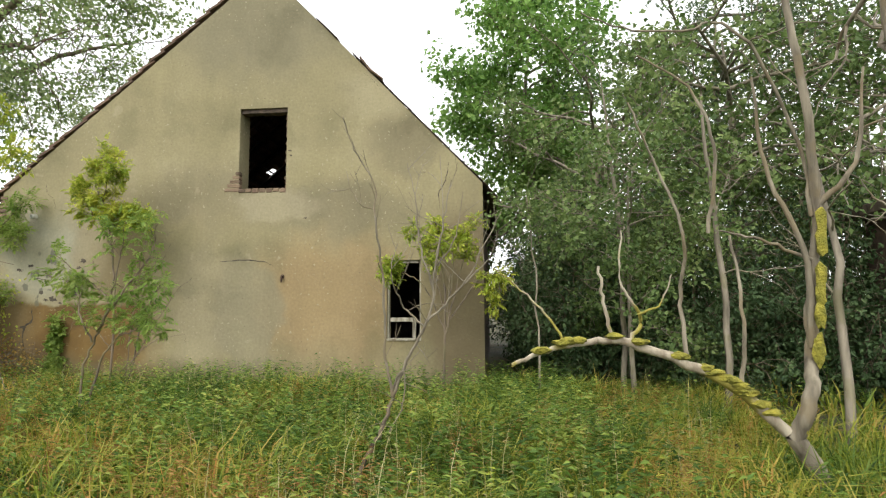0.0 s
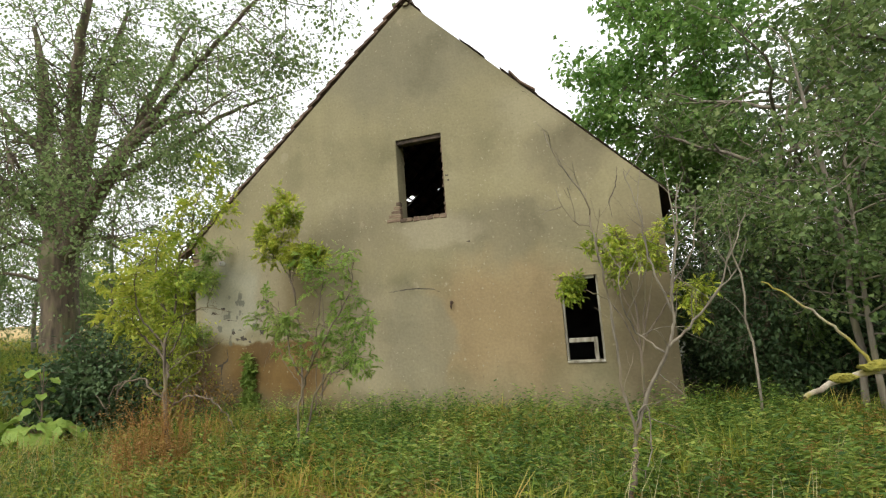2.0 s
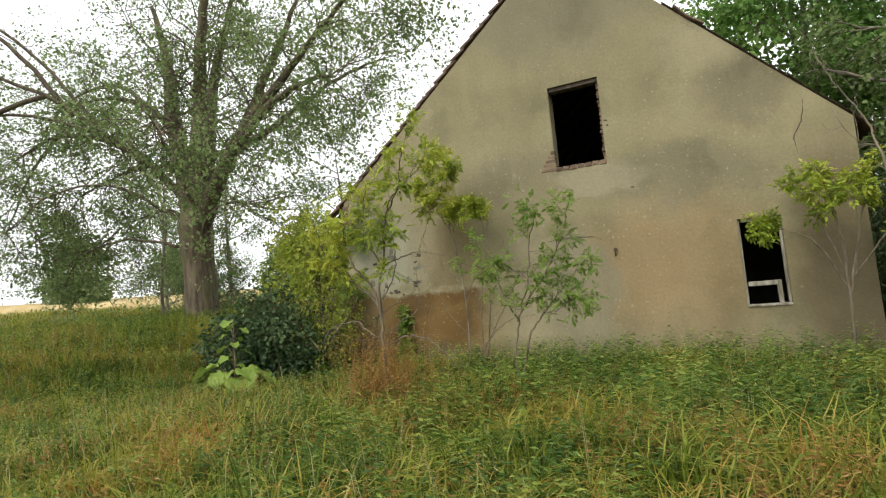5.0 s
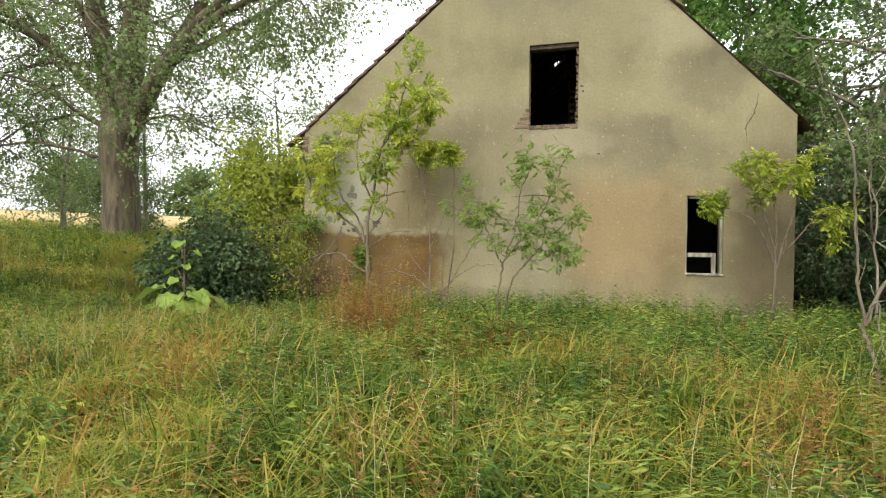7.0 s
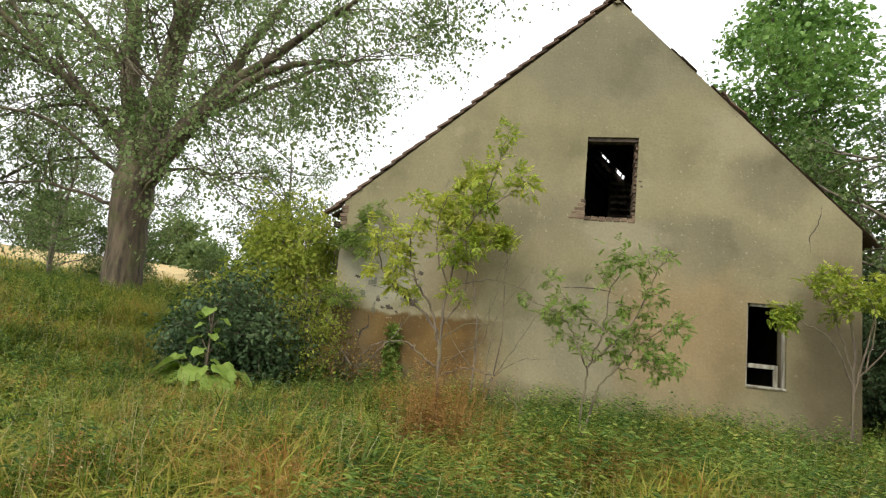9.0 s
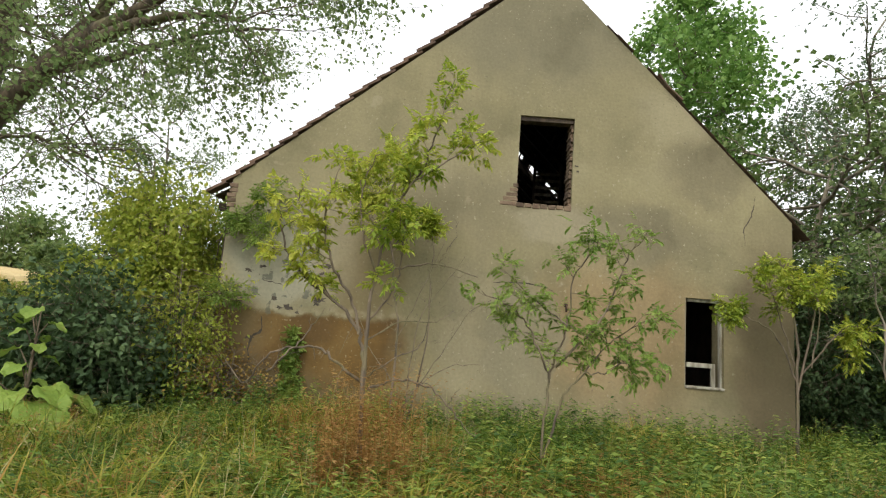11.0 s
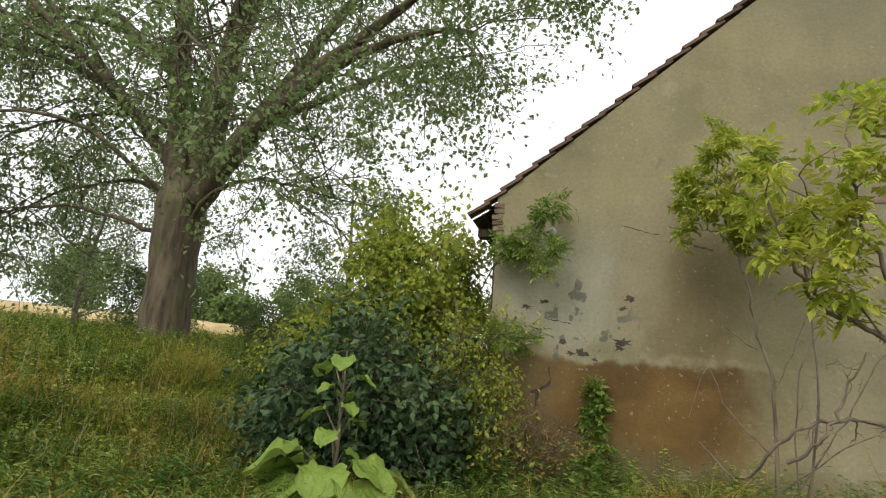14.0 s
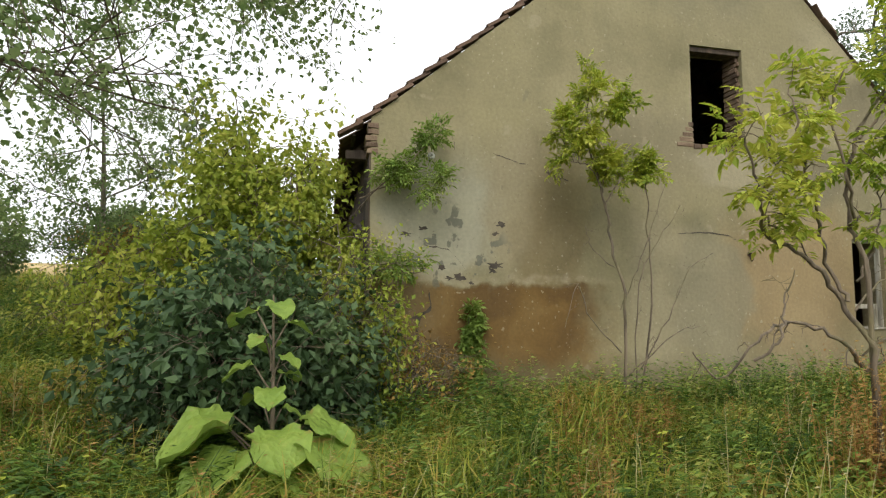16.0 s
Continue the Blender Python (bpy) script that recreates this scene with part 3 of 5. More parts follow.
bricks()
bm = worn_box(HATCH[0] - 0.04, HATCH[1] + 0.04, 0.04, 0.2, HATCH[3] - 0.075, HATCH[3] + 0.03, 0.006)
part("lintel", bm, TIMBER, house, "dark timber lintel")
bm = worn_box(WX0 - 0.3, WX0 - 0.04, 0.25, 0.42, EAVE_L - 0.48, EAVE_L - 0.36, 0.01)
part("eaves_beam", bm, TIMBER, house, "rotten eaves beam end")
# dark boards over the left side wall's front, standing in for its shade
for i in range(6):
    bm = worn_box(WX0 - 0.022, WX0 - 0.004, 0.0 + i * 0.16, 0.15 + i * 0.16, -0.6, EAVE_L - 0.43 - 0.02 * (i % 3), 0.004)
    part("board", bm, TIMBER, house)


# cracks and spots where the plaster has opened
def crack(points, wide, seed):
    rng = random.Random(seed)
    pts = smooth_line([(x, 0, z, wide) for x, z in points], 6, 0.006, rng)
    V, F = [], []
    for i, p in enumerate(pts):
        w = wide * rng.uniform(0.35, 1.2) * (1 - abs(2 * i / (len(pts) - 1) - 1) ** 3 * 0.7)
        V += [(p[0] - w, -0.003, p[2] + w), (p[0] + w, -0.003, p[2] - w)]
        if i:
            k = 2 * i
            F.append((k - 2, k - 1, k + 1, k))
    link("crack", arrays("crack", V, F), house, "dark crack in the plaster", CRACK)


for i, (pts, w) in enumerate((
    (((2.66, 2.03), (3.09, 2.06), (3.47, 2.02), (3.64, 1.93)), 0.011),
    (((-0.89, 1.24), (-0.86, 1.01), (-1.00, 0.89), (-1.01, 0.59), (-0.84, 0.15)), 0.014),
    (((-1.58, 1.66), (-1.55, 1.45), (-1.50, 1.36)), 0.022),
    (((-1.13, 2.01), (-0.92, 1.80), (-0.64, 1.74), (-0.38, 1.48)), 0.009),
    (((-0.04, 3.01), (0.24, 2.93), (0.46, 2.88)), 0.009),
    (((0.68, 2.82), (0.84, 2.75), (1.01, 2.70)), 0.022),
    (((-0.77, 3.54), (-0.73, 3.35), (-0.59, 3.22), (-0.55, 3.02)), 0.006),
    (((6.73, 3.72), (6.67, 3.39), (6.55, 3.16), (6.57, 2.88)), 0.007),
    (((5.13, 5.43), (5.32, 5.29), (5.52, 5.07)), 0.006),
)):
    crack(pts, w, i)


def spots():
    rng = random.Random(8)
    for x, z, r in ((-0.02, 1.55, 0.075), (-0.05, 1.48, 0.05), (0.06, 2.08, 0.05), (-0.01, 1.96, 0.035), (-0.50, 1.39, 0.07), (-0.62, 1.38, 0.04), (-0.73, 1.52, 0.05),
                    (-1.17, 1.93, 0.05), (-0.97, 2.00, 0.04), (-0.34, 1.32, 0.03), (3.89, 4.00, 0.025), (3.91, 3.91, 0.018), (4.19, 2.78, 0.02), (-1.04, 0.89, 0.045), (-0.50, 0.28, 0.06)):
        bm = bmesh.new()
        vs = [bm.verts.new((x + 1.4 * r * w * math.cos(a * 0.4488), -0.0035, z + 0.75 * r * w * math.sin(a * 0.4488))) for a, w in ((a, rng.uniform(0.35, 1.35)) for a in range(14))]
        bm.faces.new(vs)
        part("plaster_hole", bm, CRACK, house)


spots()


# a slatted partition in the attic
partition = link("slat_partition", None, house, "grey slatted partition in the attic")
for i in range(6):
    part("slat", worn_box(3.62, 4.12, 2.6, 2.63, 3.86 + i * 0.15, 3.92 + i * 0.15, 0.004, 0.004), DEAD_BARK, partition)
for xx in (3.58, 4.12):
    part("post", worn_box(xx, xx + 0.06, 2.64, 2.7, 2.751, 4.9, 0.005), TIMBER, partition)


# the lower window: what is left of its frame
def window():
    x0, x1, z0, z1 = WINDOW
    win = link("window", None, house, "empty window with remains of a white frame")
    for nm, b in (("jamb", (x0 + 0.002, x0 + 0.035, z0 + 0.03, z1 - 0.002)), ("jamb", (x1 - 0.035, x1 - 0.002, z0 + 0.03, z1 - 0.002)), ("head", (x0 + 0.051, x1 - 0.051, z1 - 0.05, z1 - 0.002))):
        part(nm, worn_box(b[0], b[1], 0.05, 0.13, b[2], b[3], 0.006, 0.002), WHITE_WOOD, win, "weathered white window frame")
    part("sill", worn_box(x0 + 0.002, x1 - 0.002, -0.03, 0.2, z0 + 0.001, z0 + 0.03, 0.006, 0.003), WHITE_WOOD, win, "weathered window sill")
    part("sash_rail", worn_box(x0 + 0.052, x1 - 0.1, 0.06, 0.11, z0 + 0.31, z0 + 0.38, 0.005, 0.003), WHITE_WOOD, win, "white broken sash rail")
    part("sash_stile", worn_box(x1 - 0.16, x1 - 0.1, 0.06, 0.11, z0 + 0.031, z0 + 0.309, 0.005, 0.003), WHITE_WOOD, win, "white broken sash stile")


window()


# an insulator on its bracket, and an iron hook
def insulator():
    ob = tagged(new("insulator"), "white ceramic wire insulator on a wall bracket", "insulator")
    ob.location = (-0.88, 0, 2.9)
    prof = ((0.012, 0.0), (0.045, 0.005), (0.05, 0.03), (0.028, 0.045), (0.028, 0.06), (0.048, 0.07), (0.04, 0.095), (0.012, 0.1))
    V, F = tubes([[(0, -0.05 - y, 0, r) for r, y in prof]], 14)
    link("body", arrays("body", V, F, True), ob, "white ribbed ceramic body", CERAMIC)
    V, F = tubes([[(-0.1, -0.001, 0, 0.008), (-0.1, -0.06, 0, 0.008), (-0.02, -0.06, 0, 0.008), (0.02, -0.06, 0, 0.008)]], 6)
    link("bracket", arrays("bracket", V, F, True), ob, "rusty iron bracket", IRON)


insulator()
hook = tagged(new("wall_hook"), "rusty iron hook in the plaster wall", "hook")
hook.location = (3.81, 0, 1.71)
V, F = tubes([smooth_line([(0, 0.0, 0.05, 0.012), (0, -0.06, 0.05, 0.012), (0, -0.075, 0.0, 0.012), (0, -0.05, -0.05, 0.011), (0, -0.02, 0.04, 0.009)])], 6)
link("hook", arrays("hook", V, F, True), hook, "", IRON)
V, F = tubes([[(0, -0.001, 0.05, 0.02), (0, -0.01, 0.05, 0.035), (0, -0.014, 0.05, 0.02)]], 8)
link("plate", arrays("plate", V, F), hook, "", IRON)


# ---- plants ----
def plant(name, lines, V, F, bark, leaf, label, category, group="", sides=6, stem="trunk", crown="crown"):
    ob = tagged(new(name), label, category, group)
    TV, TF = tubes(lines, sides)
    link(stem, arrays(stem, TV, TF, True), ob, material=bark)
    if V is not None:
        link(crown, arrays(crown, V, F), ob, material=leaf)
    return ob


def big_willow():
    """The many-limbed tree on the bank."""
    rng = np.random.default_rng(11)
    b = (-9.0, 2.6)
    limbs = [
        [(0.03, 0, 0.3, 0.66), (0.0, 0, 0.9, 0.5), (-0.05, 0, 2.2, 0.46), (-0.03, 0, 3.6, 0.5), (0.0, 0, 4.3, 0.42)],
        [(-0.2, 0, 3.8, 0.36), (-0.45, 0.1, 4.7, 0.3), (-1.1, 0.2, 7.4, 0.24), (-1.5, 0.4, 9.4, 0.17), (-2.4, 0.6, 12, 0.06)],
        [(0.05, 0.1, 4.0, 0.36), (0.1, 0.3, 5.2, 0.28), (-0.2, 0.9, 7.6, 0.2), (-0.1, 1.4, 10, 0.13), (0.4, 1.8, 12.5, 0.05)],
        [(0.2, 0.0, 4.2, 0.33), (0.3, -0.1, 5.6, 0.27), (0.75, -0.3, 7.6, 0.2), (1.3, -0.6, 9.6, 0.14), (2.3, -0.8, 12, 0.05)],
        [(0.3, 0.1, 4.3, 0.26), (0.8, 0.3, 5.2, 0.22), (1.8, 0.6, 6.9, 0.17), (2.4, 0.8, 8.2, 0.13), (3.8, 1.0, 10.6, 0.05)],
        [(0.3, -0.1, 3.75, 0.3), (1.45, -0.3, 5.0, 0.22), (2.85, -0.5, 6.25, 0.17), (4.6, -0.7, 7.35, 0.1), (6.2, -0.9, 8.2, 0.06), (7.8, -1.0, 9.2, 0.04), (9.4, -1.0, 9.7, 0.02)],
        [(2.0, -0.4, 5.5, 0.15), (3.9, -0.9, 6.35, 0.11), (5.6, -1.2, 6.6, 0.06), (6.6, -1.4, 6.4, 0.03)],
        [(-0.4, 0, 4.5, 0.17), (-0.7, 0.0, 4.8, 0.15), (-1.4, -0.3, 5.6, 0.12), (-2.1, -0.6, 6.5, 0.08), (-3.2, -0.9, 8.0, 0.03)],
        [(-0.6, 0.0, 5.5, 0.09), (-1.2, -0.2, 5.75, 0.06), (-2.2, -0.4, 5.8, 0.045), (-3.8, -0.8, 5.4, 0.03), (-5.2, -1.0, 4.6, 0.015)],
        [(-0.9, 0.2, 6.8, 0.14), (-2.2, 0.2, 8.0, 0.1), (-4.0, 0.0, 8.8, 0.06), (-6.0, -0.2, 8.8, 0.03)],
        [(-1.0, -0.1, 5.2, 0.1), (-2.6, -0.8, 6.6, 0.08), (-4.6, -1.4, 7.2, 0.05), (-6.4, -1.8, 6.6, 0.03)],
        [(1.0, 0.2, 5.6, 0.12), (2.2, 1.6, 7.0, 0.09), (4.0, 2.6, 8.4, 0.06), (5.6, 3.0, 8.8, 0.03)],
        [(-0.3, -0.2, 3.8, 0.06), (-1.5, -1.5, 4.9, 0.04), (-3.0, -2.5, 4.8, 0.03), (-4.6, -3.0, 3.8, 0.015)],
        [(0.2, -0.3, 4.2, 0.06), (0.8, -1.6, 5.6, 0.045), (1.6, -2.6, 6.0, 0.03), (2.8, -3.2, 5.2, 0.015)],
        [(-0.4, 0.3, 3.6, 0.07), (-2.5, 0.9, 4.6, 0.05), (-5.0, 0.8, 4.2, 0.03), (-7.4, 0.4, 2.6, 0.015)],
        [(-2.2, 0.2, 8.0, 0.1), (-4.5, 0.6, 9.6, 0.07), (-7.5, 0.6, 9.6, 0.04), (-9.5, 0.4, 8.0, 0.02)],
        [(-4.6, -1.4, 7.2, 0.06), (-7.0, -1.0, 6.4, 0.04), (-9.0, -0.8, 4.6, 0.02)],
        [(-2.0, -1.0, 6.6, 0.06), (-4.2, -3.0, 7.4, 0.045), (-6.4, -4.4, 6.4, 0.03), (-8.0, -5.2, 4.0, 0.015)],
        [(-2.4, -1.4, 7.0, 0.06), (-4.6, -2.6, 10.0, 0.045), (-7.0, -3.6, 11.0, 0.03), (-9.4, -4.2, 9.6, 0.015)],
        [(-1.0, -0.4, 5.4, 0.09), (-3.5, -2.4, 8.0, 0.06), (-6.0, -4.0, 8.8, 0.035), (-8.4, -5.0, 7.0, 0.015)],
        [(-3.5, -2.4, 8.0, 0.08), (-5.5, -4.2, 6.6, 0.06), (-7.0, -5.0, 4.4, 0.03)],
        [(-3.0, -1.9, 7.4, 0.08), (-4.2, -3.0, 9.6, 0.06), (-6.0, -3.6, 11.0, 0.03)],
        [(0.25, -0.1, 3.3, 0.07), (1.3, -0.5, 3.9, 0.045), (2.6, -0.9, 3.9, 0.03), (4.2, -1.2, 3.4, 0.015)],
        [(-0.3, 0, 3.0, 0.06), (-1.5, -0.5, 3.3, 0.04), (-3.0, -0.9, 3.4, 0.03), (-4.6, -1.2, 2.9, 0.015)],
    ]
    lines, tips = [], []
    for l in limbs:
        ln = smooth_line([(b[0] + x, b[1] + y, z + 0.45, r * 1.04) for x, y, z, r in l], 5, 0.02)
        lines.append(ln)
        if l is limbs[0]:
            continue
        n = len(ln)
        for i in range(7, n, 1):
            for _ in range(1 + (i > n * 0.5)):
                d = ln[i, :3] - ln[i - 1, :3]
                d = d / np.linalg.norm(d) * 0.6 + rng.normal(0, 0.75, 3)
                grow(rng, ln[i, :3], d, rng.uniform(1.1, 2.1), max(0.016, ln[i, 3] * 0.16), 2, 0.8, 0.12, (2, 4), 0.66, 0.22, lines, tips)
    V, F = clumps(rng, tips, 5, 0.16, 0.105, 0.042, 0.25)
    plant("willow_tree", lines, V, F, BARK, L_WILLOW, "large many-limbed tree with furrowed brown bark on the bank", "tree", sides=8)


big_willow()


def tree(name, x, y, tall, crown_low, reach, bark, leaf, per, size, seed, label, droop=0.05, group="", limbs=16, trunk=0.16, wide=0.45, levels=2):
    """A tree or tall bush: a tapered stem, limbs all round it and leaves in clumps at the twigs."""
    rng = np.random.default_rng(seed)
    z0 = float(height(x, y)) - 0.15
    stem = smooth_line([(x, y, z0, trunk), (x + rng.normal(0, 0.1), y + rng.normal(0, 0.1), z0 + tall * 0.3, trunk * 0.8),
                        (x + rng.normal(0, 0.2), y + rng.normal(0, 0.2), z0 + tall * 0.65, trunk * 0.5), (x + rng.normal(0, 0.2), y, z0 + tall * 0.97, 0.02)], 6)
    lines, tips = [stem], []
    for k in range(limbs):
        f = crown_low + (0.96 - crown_low) * (k + rng.uniform(0, 1)) / limbs
        p = stem[min(int(f * len(stem)), len(stem) - 1), :3]
        a = k * 2.4 + rng.uniform(-0.4, 0.4)
        g = math.sin(math.pi * min(0.12 + 0.88 * (1 - (f - crown_low) / (1 - crown_low)) ** 0.8, 0.75)) * rng.uniform(0.7, 1.15)
        grow(rng, p, (math.cos(a), math.sin(a), rng.uniform(0.15, 0.7)), reach * g * 0.75, trunk * 0.3, levels, 0.7, droop, (3, 4), 0.6, 0.2, lines, tips)
    V, F = clumps(rng, tips, per, size * 1.6, size, size * wide, 0.35)
    return plant(name, lines, V, F, bark, leaf, label, "tree" if tall > 4.5 else "bush", group, 5)


G = "thicket beside the house"
tree("maple_tree", 8.9, 7.2, 11.8, 0.3, 3.0, GREY_BARK, L_MAPLE, 20, 0.17, 21, "tall dense green maple tree behind the house", limbs=30, wide=0.42)
tree("thicket_tree", 10.0, 3.2, 6.2, 0.12, 3.0, GREY_BARK, L_WOOD, 12, 0.11, 22, "dark dense bush beside the house wall", group=G, limbs=24)
tree("thicket_tree", 9.6, -0.4, 3.9, 0.4, 1.9, GREY_BARK, L_WOOD, 10, 0.075, 29, "dark bush tree leaning over the thicket's edge", group=G, limbs=22, trunk=0.05)
tree("thicket_tree", 12.4, 2.6, 7.6, 0.12, 3.2, GREY_BARK, L_WOOD, 12, 0.12, 23, "dark dense bush in the thicket", group=G, limbs=26)
tree("silver_willow", 13.6, 5.2, 10.2, 0.16, 3.4, GREY_BARK, L_SILVER, 20, 0.13, 24, "grey-green willow tree behind the thicket", group=G, limbs=30, wide=0.25)
tree("thicket_tree", 15.4, 1.2, 8.6, 0.1, 3.6, GREY_BARK, L_WOOD, 9, 0.12, 25, "tall dark tree in the thicket", group=G, limbs=28)
tree("thicket_tree", 16.5, 4.5, 9.5, 0.15, 3.6, GREY_BARK, L_WOOD, 11, 0.13, 26, "tall dark tree in the thicket", group=G, limbs=24)
tree("thicket_tree", 11.4, 9.0, 8.5, 0.1, 3.6, GREY_BARK, L_WOOD, 14, 0.14, 27, "dark tree behind the thicket", group=G, limbs=22)
tree("thicket_tree", 20.5, -1.0, 9.0, 0.1, 4.0, GREY_BARK, L_WOOD, 14, 0.14, 28, "tall dark tree in the thicket", group=G, limbs=22)

# small trees and bushes on the bank, and the far edge of the fields
tree("thin_tree", -13.4, 8.0, 7.5, 0.3, 2.0, GREY_BARK, L_WILLOW, 10, 0.1, 31, "thin young tree behind the meadow", group="thin trees on the bank", limbs=14, trunk=0.1, wide=0.3)
tree("thin_tree", -8.3, 9.5, 7.0, 0.12, 2.8, GREY_BARK, L_WILLOW, 15, 0.12, 32, "thin young tree behind the large one", group="thin trees on the bank", limbs=14, trunk=0.1, wide=0.3)
tree("thin_tree", -16.5, 7.0, 7.0, 0.12, 2.6, GREY_BARK, L_WILLOW, 10, 0.1, 35, "leafy young tree at the meadow's edge", group="thin trees on the bank", limbs=18, trunk=0.1, wide=0.3)
tree("thin_tree", -20.0, 10.0, 8.0, 0.12, 3.0, GREY_BARK, L_WILLOW, 10, 0.12, 36, "leafy young tree at the meadow's edge", group="thin trees on the bank", limbs=18, trunk=0.1, wide=0.3)
tree("hawthorn_bush", -12.9, 6.2, 2.3, 0.12, 1.3, GREY_BARK, L_WOOD, 9, 0.07, 33, "low dark bush on the bank", limbs=16, trunk=0.07)
tree("rosehip_bush", -7.2, 8.2, 1.7, 0.1, 1.2, TWIG, L_RED, 7, 0.06, 34, "low bush with rusty red leaves on the bank", limbs=16, trunk=0.05)
for i, (x, y, tall) in enumerate(((-48, 34, 6), (-40, 42, 5.5), (-55, 26, 7), (-33, 50, 6), (-62, 16, 7), (-24, 56, 6.5), (-16, 60, 7), (-68, 6, 7), (-8, 55, 7), (-44, 20, 2.6), (-30, 34, 2.6))):
    tree("hedge_tree", x, y, tall, 0.06, tall * 0.55, GREY_BARK, L_WOOD, 6, 0.4, 40 + i, "distant hedge tree at the field's edge", group="far hedge", limbs=20, trunk=0.2)


for i, (x, y, r, tall) in enumerate(((-6.6, 8.6, 1.3, 2.2), (-8.6, 10.5, 1.4, 2.0), (-11.2, 10.0, 1.2, 1.7), (-5.2, 10.5, 1.6, 3.0), (-15.2, 9.5, 1.6, 2.2))):
    tree("hawthorn_bush", x, y, tall, 0.08, r, GREY_BARK, L_WOOD, 8, 0.08, 140 + i, "low dark bush on the bank", limbs=18, trunk=0.06)


def far_house():
    ob = tagged(new("far_house"), "distant low house with an orange-red tiled roof", "house")
    x, y = -46.0, 50.0
    z = float(height(x, y)) - 2.4
    bm = bmesh.new()
    box(bm, x - 4, x + 4, y, y + 6, z - 0.5, z + 1.6)
    part("wall", bm, WHITE_WOOD, ob, "pale house wall")
    bm = bmesh.new()
    p = [bm.verts.new(q) for q in ((x - 4.3, y - 0.4, z + 1.55), (x + 4.3, y - 0.4, z + 1.55), (x + 4.3, y + 3, z + 3.9), (x - 4.3, y + 3, z + 3.9), (x + 4.3, y + 6.4, z + 1.55), (x - 4.3, y + 6.4, z + 1.55))]
    for f in ((0, 1, 2, 3), (3, 2, 4, 5), (0, 3, 5), (1, 4, 2), (0, 5, 4, 1)):
        bm.faces.new([p[i] for i in f])
    part("roof", bm, mottled("orange_tiles", 2, ((0.3, (0.27, 0.1, 0.055)), (0.7, (0.38, 0.18, 0.1)))), ob, "orange-red tiled roof")
    for k in (-2, 1):
        part("window", worn_box(x + k, x + k + 1, y - 0.04, y + 0.02, z + 0.4, z + 1.3, 0.02), INSIDE, ob)


far_house()


def wheat_field():
    xs, ys = np.linspace(-90, -19, 90), np.linspace(16, 80, 70)
    X, Y = np.meshgrid(xs, ys, indexing="ij")
    r = np.random.default_rng(2)
    Z = height(X, Y) + 0.65 + r.normal(0, 0.05, X.shape)
    Z[0, :] -= 0.7
    Z[-1, :] -= 0.7
    Z[:, 0] -= 0.7
    V = np.stack([X, Y, Z], -1).reshape(-1, 3)
    n = len(ys)
    i, j = np.meshgrid(np.arange(len(xs) - 1), np.arange(n - 1), indexing="ij")
    o = (i * n + j).ravel()
    tagged(link("wheat", arrays("wheat", V, np.stack([o, o + n, o + n + 1, o + 1], 1)), material=WHEAT), "ripe yellow wheat field beyond the meadow", "field", kind="stuff")


wheat_field()


def shed():
    ob = tagged(new("shed"), "small decayed shed with grey boards and dark roof edge", "shed")
    x, y = 14.9, -1.8
    z = float(height(x, y))
    for i in range(14):
        part("board", worn_box(x - 1.3 + i * 0.2, x - 1.11 + i * 0.2, y, y + 0.03, z - 0.1, z + 2.95, 0.004, 0.003), WHITE_WOOD if i % 3 == 4 else TIMBER if i % 4 else DEAD_BARK, ob)
    bm = bmesh.new()
    box(bm, x - 1.3, x + 1.5, y + 0.035, y + 2.2, z - 0.1, z + 2.95)
    part("body", bm, BRICK_WALL, ob)
    part("roof", worn_box(x - 1.6, x + 1.8, y - 0.3, y + 2.4, z + 2.96, z + 3.14, 0.02, 0.01), TIMBER, ob, "dark tarred roof edge")


shed()


def dress(name, stems, label, rng, leaf, bark=TWIG, per=3, stalk=0.15, size=0.085, level=1, reach=0.5, every=3, from_=0.45, bare=(), spread=0.8, up=0.2, kind="bush", group=""):
    """A shrub out of hand-laid stems, with twigs along their upper parts and feathered leaves; bare: stems without leaves."""
    lines, tips = [], []
    for k, st in enumerate(stems):
        ln = smooth_line(st, 6, 0.008, random.Random(k))
        ln[:, 3] *= 0.75
        lines.append(ln)
        if k in bare:
            for i in range(4, len(ln), 4):
                grow(rng, ln[i, :3], rng.normal(0, 1, 3) + (0, 0, 0.2), reach * 0.6, ln[i, 3] * 0.4, 1, 0.9, 0.0, (2, 3), 0.6, 0.3, lines, [])
            continue
        for i in range(int(len(ln) * from_), len(ln), every):
            d = ln[i, :3] - ln[i - 1, :3]
            d = d / (np.linalg.norm(d) + 1e-9) * 0.7 + rng.normal(0, 0.6, 3) + (0, 0, up)
            grow(rng, ln[i, :3], d, reach * rng.uniform(0.6, 1.2), max(0.004, ln[i, 3] * 0.45), level, spread, 0.02, (2, 3), 0.65, 0.2, lines, tips)
    V, F = pinnate(rng, tips, per, stalk, size)
    return plant(name, lines, V, F, bark, leaf, label, kind, group, 6, "stem", "foliage")


def stem(points, y, r0, r1, dx=0.0, wob=0.15, seed=1):
    """Points (x, z) of a stem near the depth y, thinning from r0 to r1."""
    rng = random.Random(seed * 7 + len(points))
    n = len(points) - 1
    return [(x + dx, y + (rng.uniform(-wob, wob) if i else 0), z, r0 + (r1 - r0) * i / n) for i, (x, z) in enumerate(points)]


